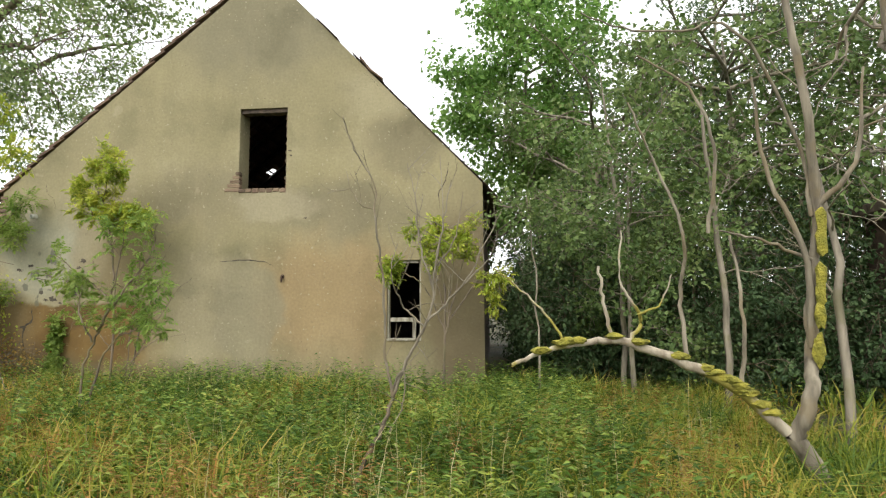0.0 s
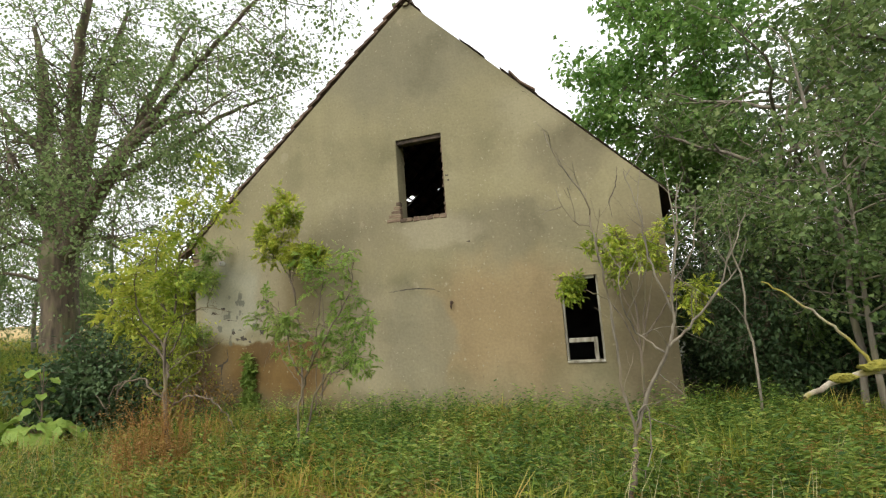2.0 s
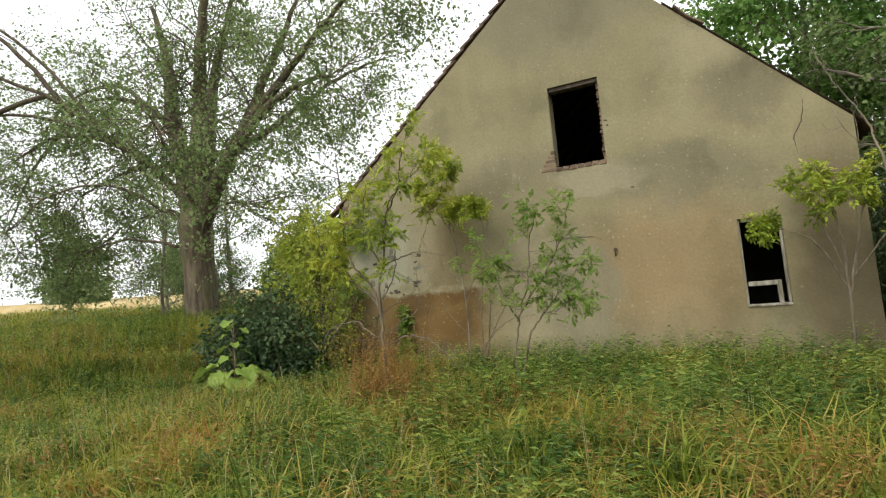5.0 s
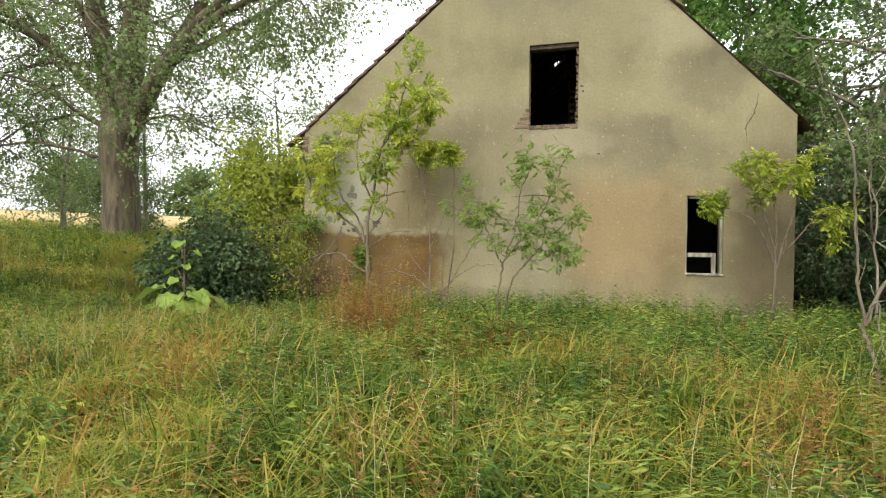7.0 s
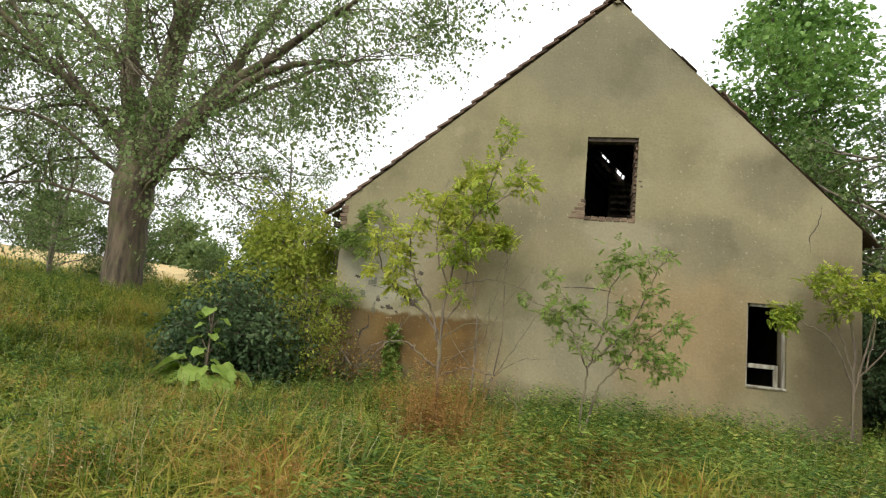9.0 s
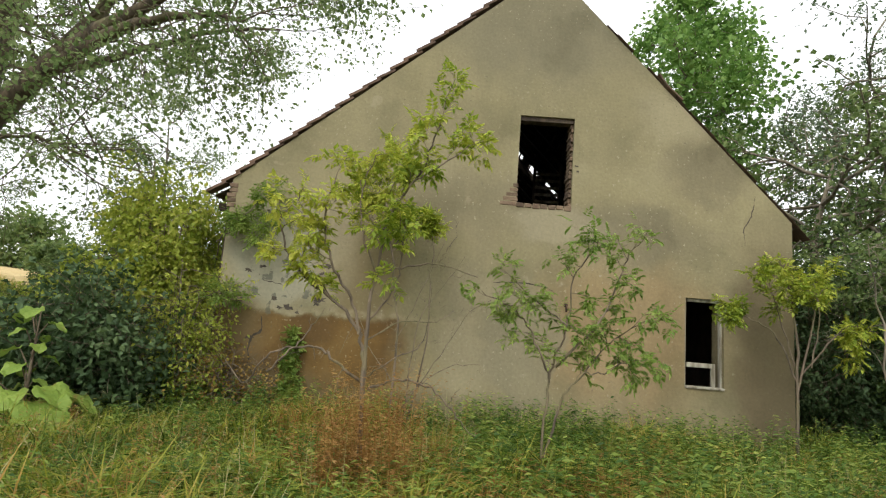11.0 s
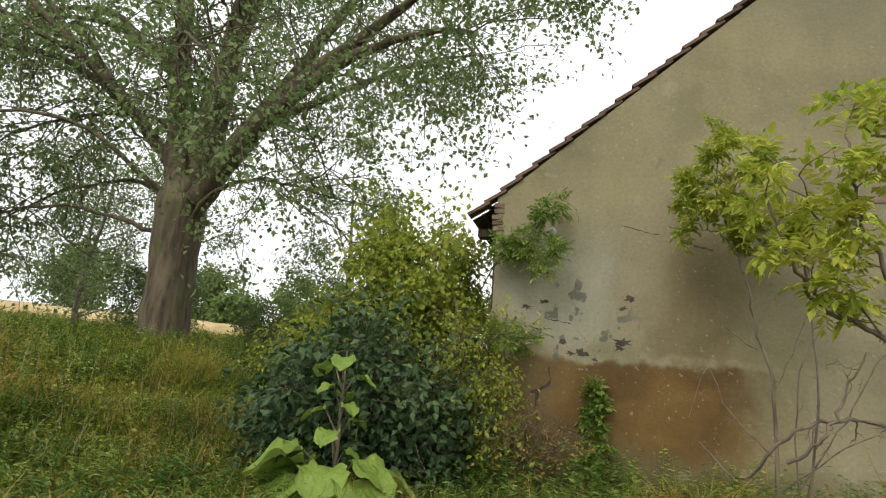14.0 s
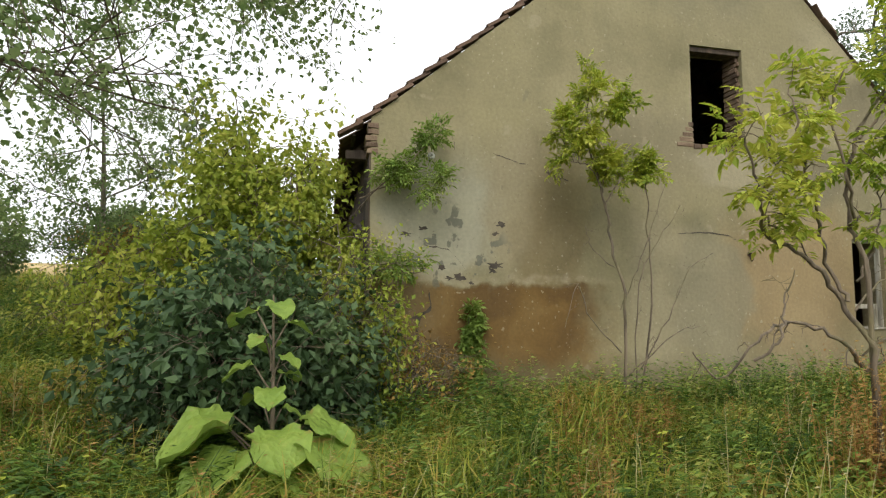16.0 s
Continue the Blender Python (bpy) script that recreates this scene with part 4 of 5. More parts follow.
E = "elder shrubs before the gable"
dress("elder_shrub", [
    stem([(1.26, -0.3), (1.23, 0.75), (1.14, 1.16), (0.9, 1.43), (0.62, 1.61), (0.44, 1.86), (0.34, 2.2)], -3.85, 0.03, 0.009, 0, 0.12, 1),
    stem([(1.28, -0.3), (1.22, 1.29), (1.24, 1.71), (1.32, 2.27), (1.56, 2.64), (1.69, 3.02), (1.73, 3.4)], -3.85, 0.025, 0.007, 0, 0.12, 2),
    stem([(1.14, 1.16), (1.07, 1.42), (0.85, 1.79), (0.76, 2.21), (0.79, 2.56)], -3.85, 0.02, 0.008, 0, 0.12, 3),
    stem([(1.32, 2.27), (1.49, 2.51), (1.78, 2.74), (2.04, 2.96)], -3.85, 0.014, 0.006, 0, 0.1, 4),
    stem([(1.24, 1.71), (1.09, 2.06), (1.06, 2.43), (1.14, 2.75)], -3.85, 0.015, 0.007, 0, 0.12, 5),
    stem([(0.62, 1.61), (0.56, 1.8), (0.6, 2.05), (0.5, 2.3)], -3.85, 0.012, 0.005, 0, 0.1, 10),
    stem([(1.22, 1.29), (1.4, 1.55), (1.46, 1.85), (1.42, 2.1)], -3.85, 0.012, 0.005, 0, 0.1, 11),
    stem([(1.19, 1.67), (1.46, 1.78), (1.79, 1.82), (2.14, 1.73)], -3.85, 0.015, 0.005, 0, 0.08, 6),
    stem([(1.23, 0.73), (0.98, 0.92), (0.74, 1.02), (0.43, 0.96), (0.19, 0.69), (-0.01, 0.85)], -3.85, 0.02, 0.006, 0, 0.08, 7),
    stem([(1.26, 0.7), (1.52, 0.81), (1.8, 0.75), (2.02, 0.56), (2.18, 0.4)], -3.85, 0.017, 0.006, 0, 0.08, 8),
    stem([(0.39, 0.79), (0.53, 0.92), (0.67, 1.13), (0.81, 1.37)], -3.85, 0.014, 0.006, 0, 0.08, 9),
    stem([(1.79, 1.82), (1.85, 1.95), (1.93, 2.08)], -3.85, 0.007, 0.004, 0, 0.05, 12),
    stem([(1.2, 1.1), (1.5, 1.3), (1.8, 1.32), (1.95, 1.45)], -3.85, 0.011, 0.004, 0, 0.08, 13),
    stem([(1.23, 0.8), (1.5, 1.0), (1.7, 1.15), (1.75, 1.6)], -3.85, 0.01, 0.004, 0, 0.08, 14),
], "young elder shrub with yellow-green feathered leaves and dry stems", np.random.default_rng(61), L_ELDER, per=2, reach=0.22, bare=(7, 8, 9, 10, 11, 12, 13), size=0.066, stalk=0.11, every=3, from_=0.5, group=E).location = (0.12, 0.25, 0)
dress("elder_shrub", [
    stem([(2.92, -0.3), (2.94, 0.55), (3.01, 1.0), (3.14, 1.39), (3.19, 1.84), (3.37, 2.17)], -3.3, 0.019, 0.006, 0, 0.15, 1),
    stem([(3.03, 1.0), (3.4, 1.45), (3.6, 1.87), (3.71, 2.2)], -3.3, 0.018, 0.006, 0, 0.15, 2),
    stem([(2.98, 0.88), (2.85, 1.21), (2.66, 1.5), (2.32, 1.65)], -3.3, 0.016, 0.005, 0, 0.15, 3),
    stem([(2.96, 0.2), (3.1, 0.7), (3.3, 0.97), (3.54, 1.24), (3.79, 1.47)], -3.3, 0.018, 0.005, 0, 0.15, 4),
    stem([(3.12, 1.39), (2.89, 1.55), (2.57, 1.8)], -3.3, 0.013, 0.005, 0, 0.15, 5),
    stem([(3.3, 0.97), (3.5, 1.0), (3.7, 1.15)], -3.3, 0.01, 0.004, 0, 0.15, 6),
], "slender elder shrub with pale green feathered leaves", np.random.default_rng(62), L_ELDER2, per=2, reach=0.22, size=0.055, stalk=0.1, from_=0.4, every=2, group=E)
dress("elder_shrub", [
    stem([(1.28, -0.5), (1.33, 1.04), (1.22, 1.76), (1.14, 2.29), (0.99, 2.9), (0.89, 3.25), (0.94, 3.75)], -0.75, 0.026, 0.008, 0, 0.08, 1),
    stem([(1.14, 2.29), (1.3, 2.55), (1.5, 2.62), (1.62, 2.75)], -0.75, 0.012, 0.005, 0, 0.08, 2),
    stem([(1.1, 2.4), (0.95, 2.7), (0.74, 2.83), (0.6, 3.2)], -0.75, 0.012, 0.005, 0, 0.08, 3),
    stem([(0.95, 3.0), (1.1, 3.3), (1.22, 3.45)], -0.75, 0.01, 0.004, 0, 0.08, 4),
    stem([(1.2, 2.0), (1.1, 2.5), (1.3, 2.85)], -0.75, 0.01, 0.004, 0, 0.08, 5),
    stem([(1.48, -0.5), (1.74, 1.05), (1.71, 1.83), (1.73, 2.37), (1.64, 2.78)], -0.7, 0.018, 0.006, 0, 0.08, 6),
    stem([(1.5, 0.0), (1.6, 1.3), (1.95, 1.9), (2.2, 2.3)], -0.7, 0.012, 0.004, 0, 0.08, 7),
    stem([(1.45, 0.1), (1.95, 0.9), (2.3, 1.5), (2.6, 1.7)], -0.7, 0.012, 0.004, 0, 0.08, 8),
    stem([(1.4, 0.2), (2.0, 0.7), (2.5, 0.8)], -0.7, 0.011, 0.004, 0, 0.08, 9),
    stem([(1.3, 0.5), (0.95, 0.9), (0.75, 1.3), (0.55, 0.8)], -0.75, 0.011, 0.004, 0, 0.08, 10),
    stem([(1.25, 1.5), (0.95, 1.7), (0.85, 2.0)], -0.75, 0.009, 0.004, 0, 0.08, 11),
    stem([(1.3, 1.0), (1.55, 1.6), (1.9, 2.5)], -0.75, 0.01, 0.004, 0, 0.08, 12),
], "thin elder against the wall with leaf tufts and bare twigs", np.random.default_rng(63), L_ELDER, per=4, reach=0.22, from_=0.55, bare=(5, 6, 7, 8, 9, 10, 11), every=1, size=0.055, stalk=0.09, group=E)
dress("elder_shrub", [
    stem([(7.3, -0.5), (7.35, 1.0), (7.3, 1.9), (7.2, 2.45)], -0.95, 0.03, 0.012, 0, 0.1, 1),
    stem([(7.35, 0.7), (7.55, 1.5), (7.75, 2.25)], -0.95, 0.022, 0.01, 0, 0.1, 2),
    stem([(7.35, 0.7), (7.1, 1.35), (6.75, 1.62), (6.45, 1.58)], -0.95, 0.016, 0.006, 0, 0.1, 3),
    stem([(7.4, 0.9), (7.85, 1.5), (8.1, 1.6), (8.2, 1.35)], -0.95, 0.016, 0.006, 0, 0.1, 4),
    stem([(7.35, 1.0), (7.15, 1.7), (7.0, 2.15)], -0.9, 0.014, 0.006, 0, 0.1, 5),
    stem([(7.4, 1.0), (7.5, 1.7), (7.45, 2.1)], -1.15, 0.014, 0.006, 0, 0.1, 6),
], "bushy yellow-green elder at the wall's corner", np.random.default_rng(64), L_ELDER, per=3, reach=0.22, from_=0.66, every=1, size=0.06, stalk=0.1, group=E).location = (-0.62, 0, 0.12)
dress("corner_branch", [
    [(-2.3, 0.3, 1.6, 0.014), (-2.0, -0.25, 1.9, 0.012), (-1.6, -0.35, 2.25, 0.009), (-1.25, -0.4, 2.6, 0.006)],
    [(-2.2, 0.0, 1.8, 0.01), (-1.8, -0.3, 1.95, 0.008), (-1.2, -0.4, 1.95, 0.005)],
    [(-2.3, 0.2, 0.6, 0.012), (-2.0, -0.3, 0.9, 0.009), (-1.5, -0.4, 0.9, 0.006)],
], "leafy branch reaching out over the wall's corner", np.random.default_rng(65), L_ELDER2, per=5, reach=0.16, from_=0.4, size=0.06, every=2).location = (0.45, 0, 0.55)
dress("climbing_vine", [stem([(-0.82, -0.4), (-0.84, 0.2), (-0.78, 0.7)], -0.06, 0.01, 0.004, 0, 0.02, 1), stem([(-0.74, -0.4), (-0.7, 0.1), (-0.74, 0.55)], -0.06, 0.01, 0.004, 0, 0.02, 2)],
      "narrow climbing plant on the stained wall", np.random.default_rng(66), L_ELDER2, per=4, reach=0.06, from_=0.15, every=1, size=0.06, stalk=0.07).location = (0.42, 0, 0.26)


def dense_bush(name, x, y, rx, ry, tall, low, leaf, size, wide, seed, label, stems=26, per=10, droop=0.1, bark=TWIG):
    """A bush that is leafy down to the ground: many bent stems from one root."""
    rng = np.random.default_rng(seed)
    z = float(height(x, y)) - 0.05
    lines, tips = [], []
    for k in range(stems):
        a = k * 2.4 + rng.uniform(-0.3, 0.3)
        f = math.sqrt((k + 0.5) / stems)
        top = z + tall * (1 - 0.6 * f * f) * rng.uniform(0.6, 1.14)
        st = [(x + rng.normal(0, 0.1), y + rng.normal(0, 0.1), z, 0.028), (x + rx * 0.45 * f * math.cos(a), y + ry * 0.45 * f * math.sin(a), z + (top - z) * 0.55, 0.02),
              (x + rx * f * math.cos(a), y + ry * f * math.sin(a), top, 0.006)]
        ln = smooth_line(st, 8, 0.02, random.Random(seed + k))
        lines.append(ln)
        for i in range(int(len(ln) * low), len(ln)):
            d = rng.normal(0, 1, 3) + (math.cos(a) * 0.7, math.sin(a) * 0.7, 0.1)
            grow(rng, ln[i, :3], d, rng.uniform(0.25, 0.75), 0.007, 1, 0.8, droop, (2, 3), 0.7, 0.25, lines, tips)
    V, F = clumps(rng, tips, per, size * 1.1, size, size * wide, 0.3, 0.8)
    return plant(name, lines, V, F, bark, leaf, label, "bush", "", 5, "stem", "foliage")


dense_bush("dark_bush", -2.85, -1.2, 0.85, 0.7, 1.75, 0.12, L_DARK, 0.1, 0.33, 71, "dense dark-leaved bush beside the house corner", 36, 6)
dense_bush("hop_bush", -2.95, 0.7, 1.15, 0.8, 4.5, 0.3, L_YELLOW, 0.095, 0.32, 72, "tall yellow-green bush behind the dark one", 36, 9, 0.2)
dense_bush("hop_bush", -4.6, 1.7, 1.0, 0.9, 2.3, 0.3, L_YELLOW, 0.08, 0.28, 73, "yellow-green bush tangled with dry stems", 28, 6, 0.4)
dense_bush("rust_bush", -1.9, -0.5, 0.5, 0.3, 2.3, 0.25, L_YELLOW, 0.065, 0.3, 74, "thin yellowing bush at the house corner", 18, 5, 0.2)
dense_bush("rust_bush", -1.2, -0.4, 0.45, 0.22, 1.3, 0.4, L_RED, 0.055, 0.3, 75, "thin bush with orange autumn leaves by the wall", 10, 3, 0.1)


# the first four take the dark leaf: canopy shade put into their colour
for i, (x, y, tall, r) in enumerate(((9.1, 1.6, 3.6, 1.3), (8.7, 4.5, 4.2, 1.2), (10.9, 0.9, 3.4, 1.6), (13.2, 0.6, 3.6, 1.6), (9.2, 8.0, 4.0, 1.6), (15.8, -1.6, 4.0, 1.8), (13.0, 12.0, 6.0, 3.0), (16.0, 9.0, 6.0, 3.0))):
    dense_bush("thicket_bush", x, y, r, r * 0.8, tall, 0.15, L_DARK if i in (0, 1, 2, 3) else L_WOOD, 0.09, 0.32, 100 + i, "dense green thicket bush, the nearest leaved darker for shade", 24, 7)["group"] = G


def dead_wood():
    """The broken grey tree with moss and its low mossy limb, and the bare sapling."""
    rng = np.random.default_rng(81)
    lines = []
    Y = -4.5

    def at(x, z):
        return 7.59 + 0.924 * (x - 8.49), 0.3 + 0.85 * (z - 0.23) + 0.06 * (10.74 - x)

    def s(points, r0, r1, seed, wob=0.12):
        lines.append(smooth_line(stem([at(*p) for p in points], Y, r0 * 0.54, r1 * 0.54, 0, wob, seed), 6, 0.006, random.Random(seed)))

    s([(11.05, -0.6), (10.95, -0.1), (10.78, 0.21)], 0.14, 0.12, 1, 0)
    s([(10.78, 0.18), (10.9, 0.55), (11.0, 1.0), (11.06, 1.7), (11.1, 2.35), (11.03, 3.3), (10.98, 4.6)], 0.11, 0.05, 2)
    s([(10.98, 1.0), (10.95, 1.9), (10.75, 2.7), (10.7, 3.6)], 0.05, 0.02, 3)
    s([(11.1, 2.3), (11.35, 2.7), (11.5, 3.6)], 0.05, 0.015, 4)
    s([(11.05, 2.2), (11.02, 2.9), (10.57, 3.8), (10.3, 4.05), (10.1, 3.95), (9.57, 4.05), (9.2, 4.2)], 0.03, 0.012, 5)
    s([(11.02, 1.8), (10.6, 1.95), (10.3, 2.02)], 0.03, 0.012, 6)
    s([(9.97, 0.85), (9.98, 1.4), (9.96, 1.95), (9.8, 2.6), (9.57, 3.25)], 0.035, 0.015, 7)
    s([(10.4, 0.6), (10.42, 1.2), (10.43, 2.0)], 0.035, 0.02, 8)
    s([(10.2, 2.0), (10.25, 2.8), (10.12, 3.45), (9.7, 3.8)], 0.03, 0.014, 9)
    ob = plant("dead_tree", lines, None, None, DEAD_BARK, None, "dead grey tree with peeling bark in the thicket", "tree", "", 8)
    lines = []
    s([(10.74, 0.23), (10.35, 0.59), (9.9, 0.8), (9.43, 0.95)], 0.085, 0.06, 11, 0.05)
    link("mossy_limb", arrays("mossy_limb", *tubes(lines, 8), True), ob, "pale limb with yellow-green moss", MOSSY)
    lines = []
    s([(9.43, 0.95), (9.2, 0.93), (8.99, 0.87), (8.72, 0.78), (8.49, 0.64)], 0.055, 0.03, 12, 0.05)
    s([(9.36, 0.98), (9.3, 1.3), (9.25, 1.63)], 0.03, 0.02, 13, 0.05)
    s([(9.5, 0.95), (9.62, 1.13), (9.55, 1.3), (9.45, 1.5), (9.47, 2.0)], 0.035, 0.012, 14, 0.05)
    s([(9.58, 1.2), (9.75, 1.3), (9.9, 1.6)], 0.02, 0.008, 15, 0.05)
    s([(8.97, 0.88), (8.8, 1.15), (8.55, 1.4), (8.35, 1.57)], 0.022, 0.01, 16, 0.05)
    link("mossy_branch", arrays("mossy_branch", *tubes(lines, 8), True), ob, "forked branch covered with yellow moss", MOSSY)
    # cushions of moss along the limb and the stem
    r = random.Random(4)
    for k in range(34):
        f = r.random()
        if k < 22:
            way = ((10.74, 0.23), (10.35, 0.59), (9.9, 0.8), (9.43, 0.95), (8.99, 0.87), (8.6, 0.7))
        else:
            way = ((10.8, 0.25), (10.9, 0.55), (11.0, 1.0), (11.06, 1.7), (11.1, 2.3))
        a = min(int(f * (len(way) - 1)), len(way) - 2)
        b = f * (len(way) - 1) - a
        px, pz = at(way[a][0] + (way[a + 1][0] - way[a][0]) * b, way[a][1] + (way[a + 1][1] - way[a][1]) * b)
        p = Vector((px, Y - (0.02 if k < 22 else 0.06), pz + (0.04 if k < 22 else 0)))
        bm = bmesh.new()
        bmesh.ops.create_icosphere(bm, subdivisions=2, radius=1)
        for v in bm.verts:
            v.co = Vector((v.co.x * 0.075, v.co.y * 0.045, v.co.z * 0.03) if k < 22 else (v.co.x * 0.04, v.co.y * 0.025, v.co.z * 0.11)) * (1 + 0.5 * noise.noise(v.co * 2.3 + p * 9))
        bmesh.ops.translate(bm, verts=bm.verts, vec=p)
        part("moss_cushion", bm, MOSS, ob)

    lines = []

    def t(points, r0, r1, seed):
        st = stem([(6.52 + (x - 7.2) * 0.64, 0.45 + (z - 0.04) * 0.76) for x, z in points], -4.0, r0 * 0.72, r1 * 0.72, 0, 0.1, seed)
        lines.append(smooth_line([(x, y - 1.3 * max(0.45 - z, 0), z, r) for x, y, z, r in st], 6, 0.006, random.Random(seed)))

    t([(6.8, -1.05), (7.02, -0.5), (7.12, -0.3), (7.2, 0.04)], 0.03, 0.024, 21)
    foot = [lines.pop()]
    t([(7.2, 0.04), (7.1, 0.6), (7.05, 1.4), (6.95, 2.2), (6.89, 2.67), (6.6, 3.1), (6.42, 3.54)], 0.02, 0.006, 22)
    t([(7.2, 0.04), (7.4, 0.45), (7.67, 0.87), (7.8, 1.2), (7.84, 1.63), (7.95, 2.1), (8.07, 2.68)], 0.026, 0.008, 23)
    t([(7.7, 0.92), (8.1, 1.25), (8.4, 1.6), (8.8, 2.27)], 0.018, 0.006, 24)
    t([(7.67, 0.87), (7.35, 1.1), (7.2, 1.5), (7.25, 1.9)], 0.014, 0.005, 25)
    t([(7.8, 1.3), (7.6, 1.9), (7.55, 2.4), (7.42, 2.89)], 0.015, 0.005, 26)
    t([(7.82, 1.5), (7.95, 2.2), (7.9, 2.97)], 0.012, 0.005, 27)
    t([(7.84, 1.6), (8.1, 1.9), (8.25, 2.5)], 0.012, 0.005, 28)
    t([(7.2, 0.1), (7.35, 0.35), (7.38, 0.0), (7.25, -0.3)], 0.012, 0.006, 29)
    t([(6.95, 2.3), (6.7, 2.4), (6.5, 2.8)], 0.008, 0.004, 30)
    t([(8.2, 1.35), (8.6, 1.7), (8.75, 2.0)], 0.01, 0.004, 31)
    extra = []
    for ln in list(lines):
        for i in range(5, len(ln), 4):
            grow(rng, ln[i, :3], ln[i, :3] - ln[i - 1, :3] + rng.normal(0, 0.06, 3) + (0, 0, 0.03), rng.uniform(0.2, 0.45), 0.004, 1, 0.5, -0.02, (1, 2), 0.7, 0.12, extra, [])
    sapling = plant("bare_sapling", foot, None, None, BARK, None, "leafless pale sapling with forked stems in the weeds", "tree", "", 8)
    for ln in lines:
        link("branch", arrays("branch", *tubes([ln], 6), True), sapling, "pale bare forked stem", DEAD_BARK)
    link("twig", arrays("twig", *tubes(extra, 5), True), sapling, "fine bare twigs", DEAD_BARK)
    # further bare poles that stand in the thicket's edge
    for i, (x, y, tall, r) in enumerate(((11.0, -3.0, 3.4, 0.05), (11.6, -3.4, 4.6, 0.13), (8.1, -0.7, 3.0, 0.02), (10.5, -1.4, 4.2, 0.05), (9.5, 0.0, 4.8, 0.05))):
        lines = [smooth_line([(x, y, -0.6, r), (x + 0.05, y, tall * 0.4, r * 0.8), (x - 0.1, y + 0.1, tall, r * 0.35)], 6, 0.02, random.Random(i))]
        tips = []
        for j in range(6, len(lines[0]), 2):
            grow(rng, lines[0][j, :3], rng.normal(0, 0.6, 3) + (0, 0, 0.5), 0.8, r * 0.25, 2, 0.7, 0.0, (2, 3), 0.6, 0.25, lines, tips)
        plant("bare_pole_tree", lines, None, None, GREY_BARK if i != 1 else DEAD_BARK, None, "thin bare grey tree stem at the thicket's edge", "tree", "bare stems", 6)


dead_wood()


def burdock():
    rng = random.Random(9)
    x, y = -2.5, -2.4
    z = float(height(x, y)) - 0.03
    ob = tagged(new("burdock"), "burdock with large pale green ragged leaves", "plant")
    V, F = tubes([smooth_line([(x, y, z, 0.022), (x + 0.02, y, z + 0.7, 0.016), (x + 0.0, y + 0.03, z + 1.55, 0.006)], 6)], 8)
    link("stalk", arrays("stalk", V, F, True), ob, material=TWIG)
    spec = [(a, 0.46 * rng.uniform(0.8, 1.2), h) for a, h in ((188, 0.5), (232, 0.4), (285, 0.54), (325, 0.42), (262, 0.32), (20, 0.48), (160, 0.44), (345, 0.58), (210, 0.62), (305, 0.3))]
    spec += [(k * 137, 0.2 * rng.uniform(0.7, 1.2), 0.7 + 0.075 * k) for k in range(11)]
    for deg, size, h in spec:
        a = math.radians(deg)
        bm = bmesh.new()
        rows, cols = 9, 8
        grid = []
        reach = size * 0.55
        for i in range(rows + 1):
            u = i / rows
            w = size * 0.5 * max(1 - (abs(2 * u - 0.85) / 1.17) ** 2.4, 0.02) ** 0.5 * (1 + 0.08 * math.sin(i * 2.7 + deg))
            row = []
            for j in range(cols + 1):
                q = j / cols * 2 - 1
                px = reach + size * u - (0.16 * size * (1 - u) ** 3 * -abs(q))
                pz = 0.1 * size * abs(q) - 0.55 * size * u * u + 0.048 * size * math.sin(9 * q + 4 * u + deg) * (0.3 + abs(q)) + 0.065 * size * math.sin(11 * u + deg) * abs(q) + 0.22 * size
                row.append(bm.verts.new((px, q * w * (1 + 0.1 * rng.uniform(-1, 1) * (abs(q) > 0.9)), pz)))
            grid.append(row)
        for i in range(rows):
            for j in range(cols):
                bm.faces.new((grid[i][j], grid[i + 1][j], grid[i + 1][j + 1], grid[i][j + 1]))
        for f in bm.faces:
            f.smooth = True
        bmesh.ops.transform(bm, matrix=pose(x, y, z + h, 0, 0, deg), verts=bm.verts)
        leaf = part("leaf", bm, L_BURDOCK, ob)
        V, F = tubes([[(x, y, z + max(h - 0.15, 0.02), 0.008), (x + math.cos(a) * reach, y + math.sin(a) * reach, z + h + 0.22 * size - 0.004, 0.006)]], 5)
        link("leaf_stalk", arrays("leaf_stalk", V, F), leaf, material=TWIG)


burdock()


# ---- grass and weeds ----
def free_ground(rng, n, x0, x1, y0, y1):
    p = np.stack([rng.uniform(x0, x1, n), rng.uniform(y0, y1, n)], 1)
    inside = (p[:, 0] > WX0 - 0.03) & (p[:, 0] < WX1 + 0.03) & (p[:, 1] > -0.03) & (p[:, 1] < DEEP + 0.1)
    p = p[~inside]
    return np.column_stack([p, height(p[:, 0], p[:, 1]) - 0.02])


def patchy(p, scale, seed):
    """0 to 1 in soft patches over the ground."""
    a = np.sin(p[:, 0] * scale + seed) * np.cos(p[:, 1] * scale * 1.13 + seed * 2.1) + 0.6 * np.sin(p[:, 0] * scale * 2.3 - p[:, 1] * scale * 1.7 + seed * 3)
    return np.clip(0.5 + a * 0.4, 0, 1)


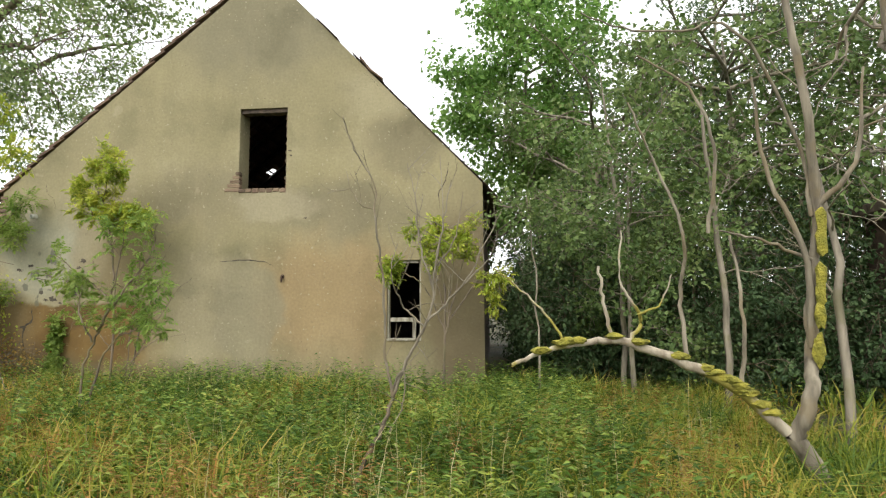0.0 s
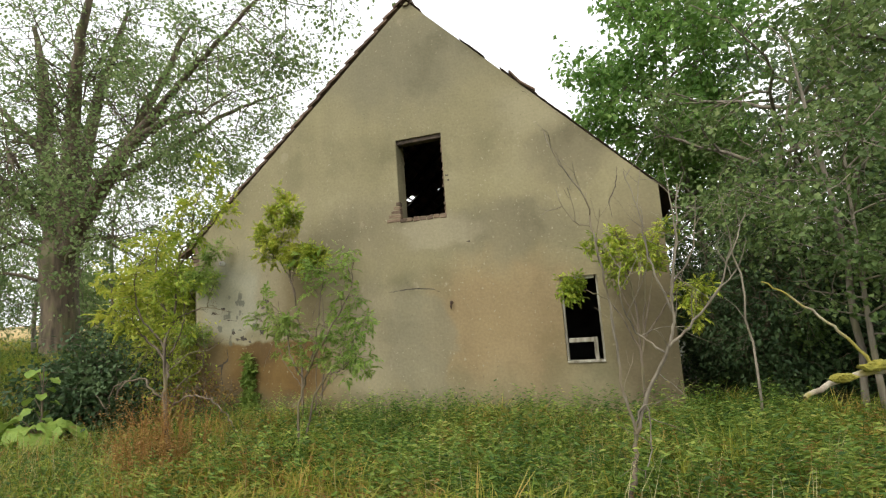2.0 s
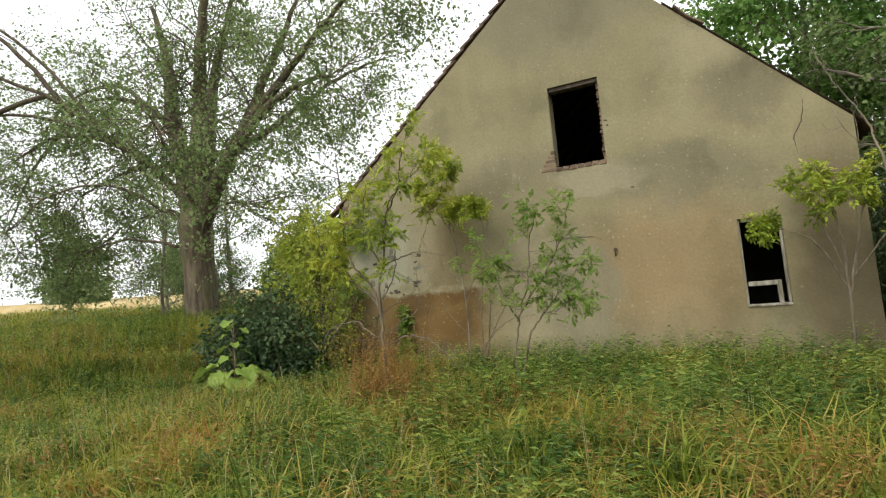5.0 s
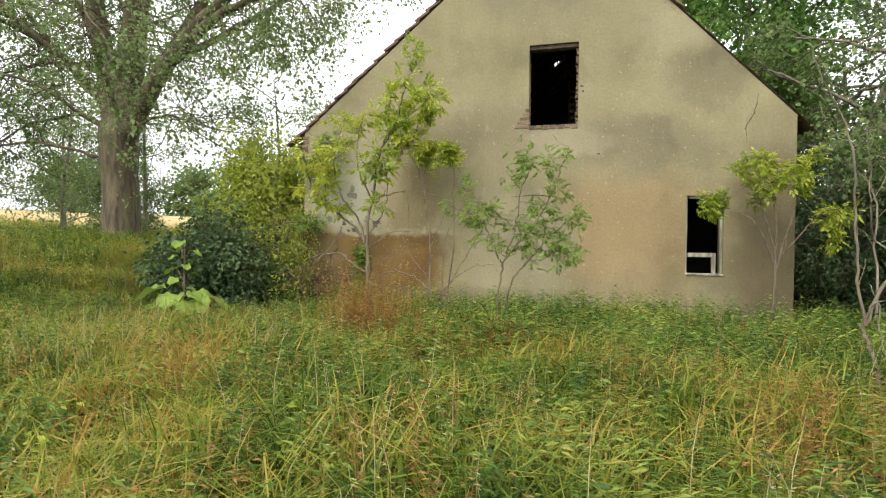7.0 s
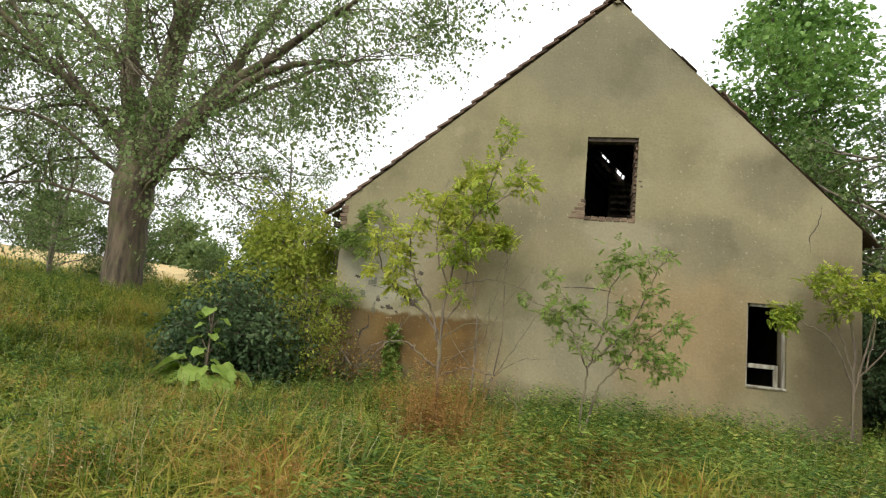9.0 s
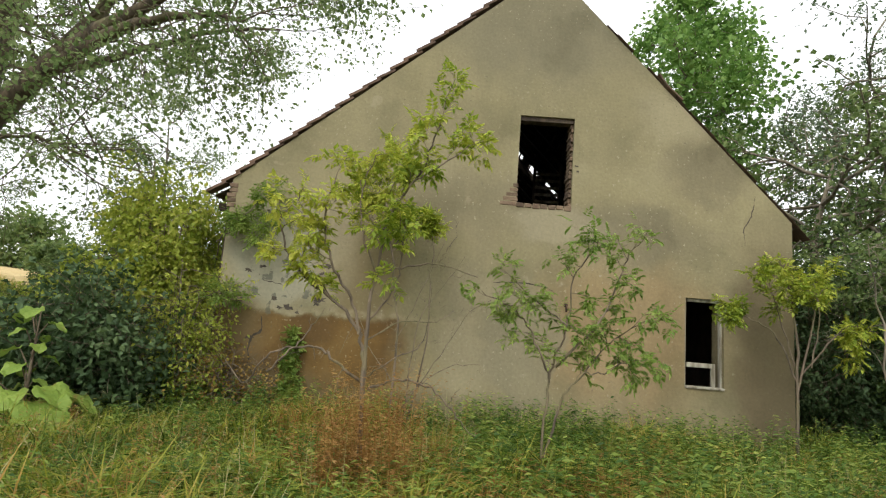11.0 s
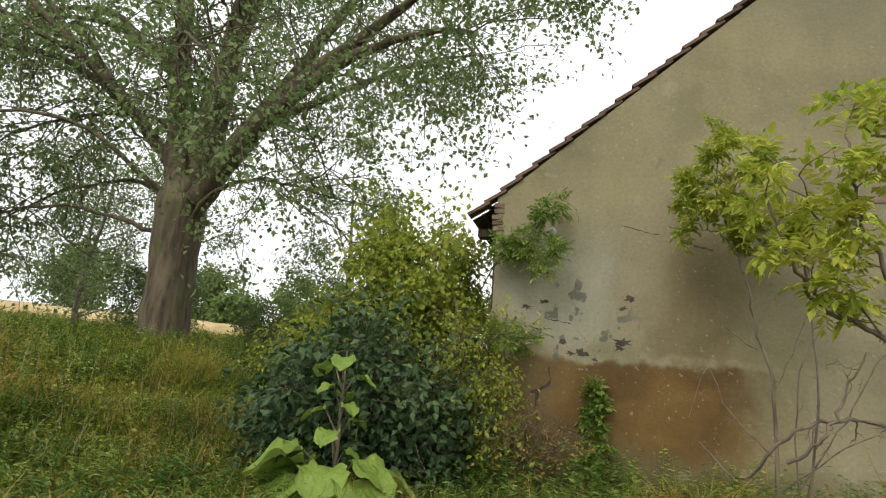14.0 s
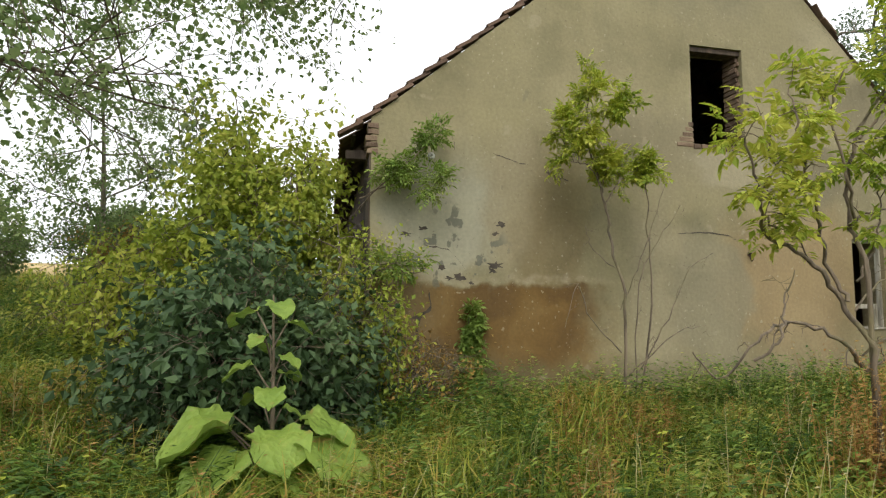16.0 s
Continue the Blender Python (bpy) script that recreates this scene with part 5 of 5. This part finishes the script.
def meadow():
    rng = np.random.default_rng(91)
    VV, FF, n = [], [], 0
    for count, x0, x1, y0, y1, tall, wide in ((95000, -6.5, 11, -9.6, 0.6, 0.46, 0.013), (40000, -9, 12, -13, -8.5, 0.4, 0.011), (80000, -18, -1.5, -8, 10, 0.42, 0.012), (5000, 9, 20, -8, -3, 0.45, 0.014), (40000, -42, -12, -6, 30, 0.5, 0.03), (36000, -26, 24, -26, -12.5, 0.4, 0.03), (14000, 11, 30, -13, 12, 0.5, 0.03), (12000, -22, -8.5, -13, -5, 0.4, 0.02)):
        p = free_ground(rng, count // 3, x0, x1, y0, y1)
        tuft = free_ground(rng, count // 28, x0, x1, y0, y1)
        tuft = tuft.repeat(rng.integers(8, 30, len(tuft)), 0)
        tuft = tuft[(tuft[:, 1] < -0.3) | (tuft[:, 0] < WX0 - 0.3) | (tuft[:, 0] > WX1 + 0.3)]
        tuft[:, :2] += rng.normal(0, 0.055, (len(tuft), 2))
        tuft[:, 2] = height(tuft[:, 0], tuft[:, 1]) - 0.02
        p = np.concatenate([p, tuft])
        q = patchy(p, 1.4, 1.0)
        h = tall * rng.uniform(0.45, 1.3, len(p)) * (0.65 + 0.7 * q)
        V, F = blades(p, h, wide * rng.uniform(0.6, 1.4, len(p)), h * rng.uniform(0.2, 1.7, len(p)), rng)
        VV.append(V)
        FF.append(F + n)
        n += len(V)
    tagged(link("grass", arrays("grass", np.concatenate(VV), np.concatenate(FF)), material=GRASS), "tall uncut meadow grass, green and yellowing", "grass", kind="stuff")


def weeds(name, spots_, tall, per, size, wide, stalkw, material, label, seed, category="weeds"):
    """Upright weeds with pairs of leaves up a stalk, at the given places."""
    rng = np.random.default_rng(seed)
    h = tall * rng.uniform(0.55, 1.2, len(spots_))
    lean = h * rng.uniform(0.05, 0.35, len(spots_))
    V1, F1 = blades(spots_, h, np.full(len(spots_), stalkw), lean, rng)
    F1 = np.concatenate([F1[:, (0, 1, 2)], F1[:, (0, 2, 3)]])
    tipv = V1.reshape(-1, 6, 3)
    base, mid, tip = tipv[:, :2].mean(1), tipv[:, 2:4].mean(1), tipv[:, 4:].mean(1)
    at, way, ln = [], [], []
    for k in range(per):
        f = 0.2 + 0.8 * (k + rng.uniform(0, 0.8, len(spots_))) / per
        c = np.where((f < 0.62)[:, None], base + (mid - base) * (f / 0.62)[:, None], mid + (tip - mid) * ((f - 0.62) / 0.38)[:, None])
        a = k * 1.57 + rng.uniform(-0.5, 0.5, len(spots_)) + (k % 2) * 1.57
        at.append(c)
        way.append(np.stack([np.cos(a), np.sin(a), rng.uniform(-0.5, 0.45, len(a))], 1))
        ln.append(size * rng.uniform(0.6, 1.2, len(a)) * (1.15 - 0.6 * f))
    at, way, ln = np.concatenate(at), np.concatenate(way), np.concatenate(ln)
    up = rng.normal(0, 0.3, at.shape) + (0, 0, 1)
    V2, F2 = leaves(at, way, up, ln, ln * wide)
    tagged(link(name, arrays(name, np.concatenate([V1, V2]), np.concatenate([F1, F2 + len(V1)])), material=material), label, category, kind="stuff")


meadow()
wr = np.random.default_rng(95)
nettle_at = np.concatenate([free_ground(wr, 1500, 2.2, 8.6, -4.6, -0.15), free_ground(wr, 120, 7.6, 9.2, -6.2, -2.5), free_ground(wr, 330, -2.2, 2.6, -1.4, -0.15), free_ground(wr, 50, 8.4, 16, -5, 0)])
weeds("nettles", nettle_at, 0.72, 18, 0.1, 0.24, 0.006, L_NETTLE, "thick stand of nettles before the wall", 96)
herb_at = np.concatenate([free_ground(wr, 8200, -6, 10, -10, -0.5), free_ground(wr, 6400, -14, -2.5, -6, 5)])
herb_at = herb_at[patchy(herb_at, 1.1, 4.0) > 0.33]
weeds("meadow_herbs", herb_at, 0.52, 16, 0.11, 0.17, 0.005, L_NETTLE, "mixed green leafy herbs in the grass", 97)
pale_at = np.concatenate([free_ground(wr, 700, -9, 9, -9.5, -1), free_ground(wr, 1500, -11, -3.2, -6, 2)])
weeds("yellow_herbs", pale_at, 0.42, 7, 0.09, 0.28, 0.005, L_ELDER, "scattered yellowing leafy weeds", 98)
dry_at = free_ground(wr, 9000, -9, 10, -11, -1)
dry_at = dry_at[patchy(dry_at, 1.3, 7.0) > 0.58]
weeds("dry_weeds", dry_at, 0.56, 16, 0.07, 0.14, 0.006, DRY, "rusty brown dried weeds in the grass", 99)
near = wr.normal(0, 1, (230, 2)) * (0.26, 0.22) + (1.42, -3.85)
near = np.column_stack([near, height(near[:, 0], near[:, 1])])
weeds("dry_dock", near, 1.05, 24, 0.055, 0.18, 0.005, DRY, "tall rusty brown dried dock by the elder", 100)
seed_at = free_ground(wr, 3600, -9, 10, -11, -0.5)
seed_at = seed_at[patchy(seed_at, 0.8, 2.0) > 0.4]
weeds("seed_grass", seed_at, 0.72, 9, 0.04, 0.13, 0.006, STRAW, "pale seeding grass stalks above the meadow", 101, "grass")
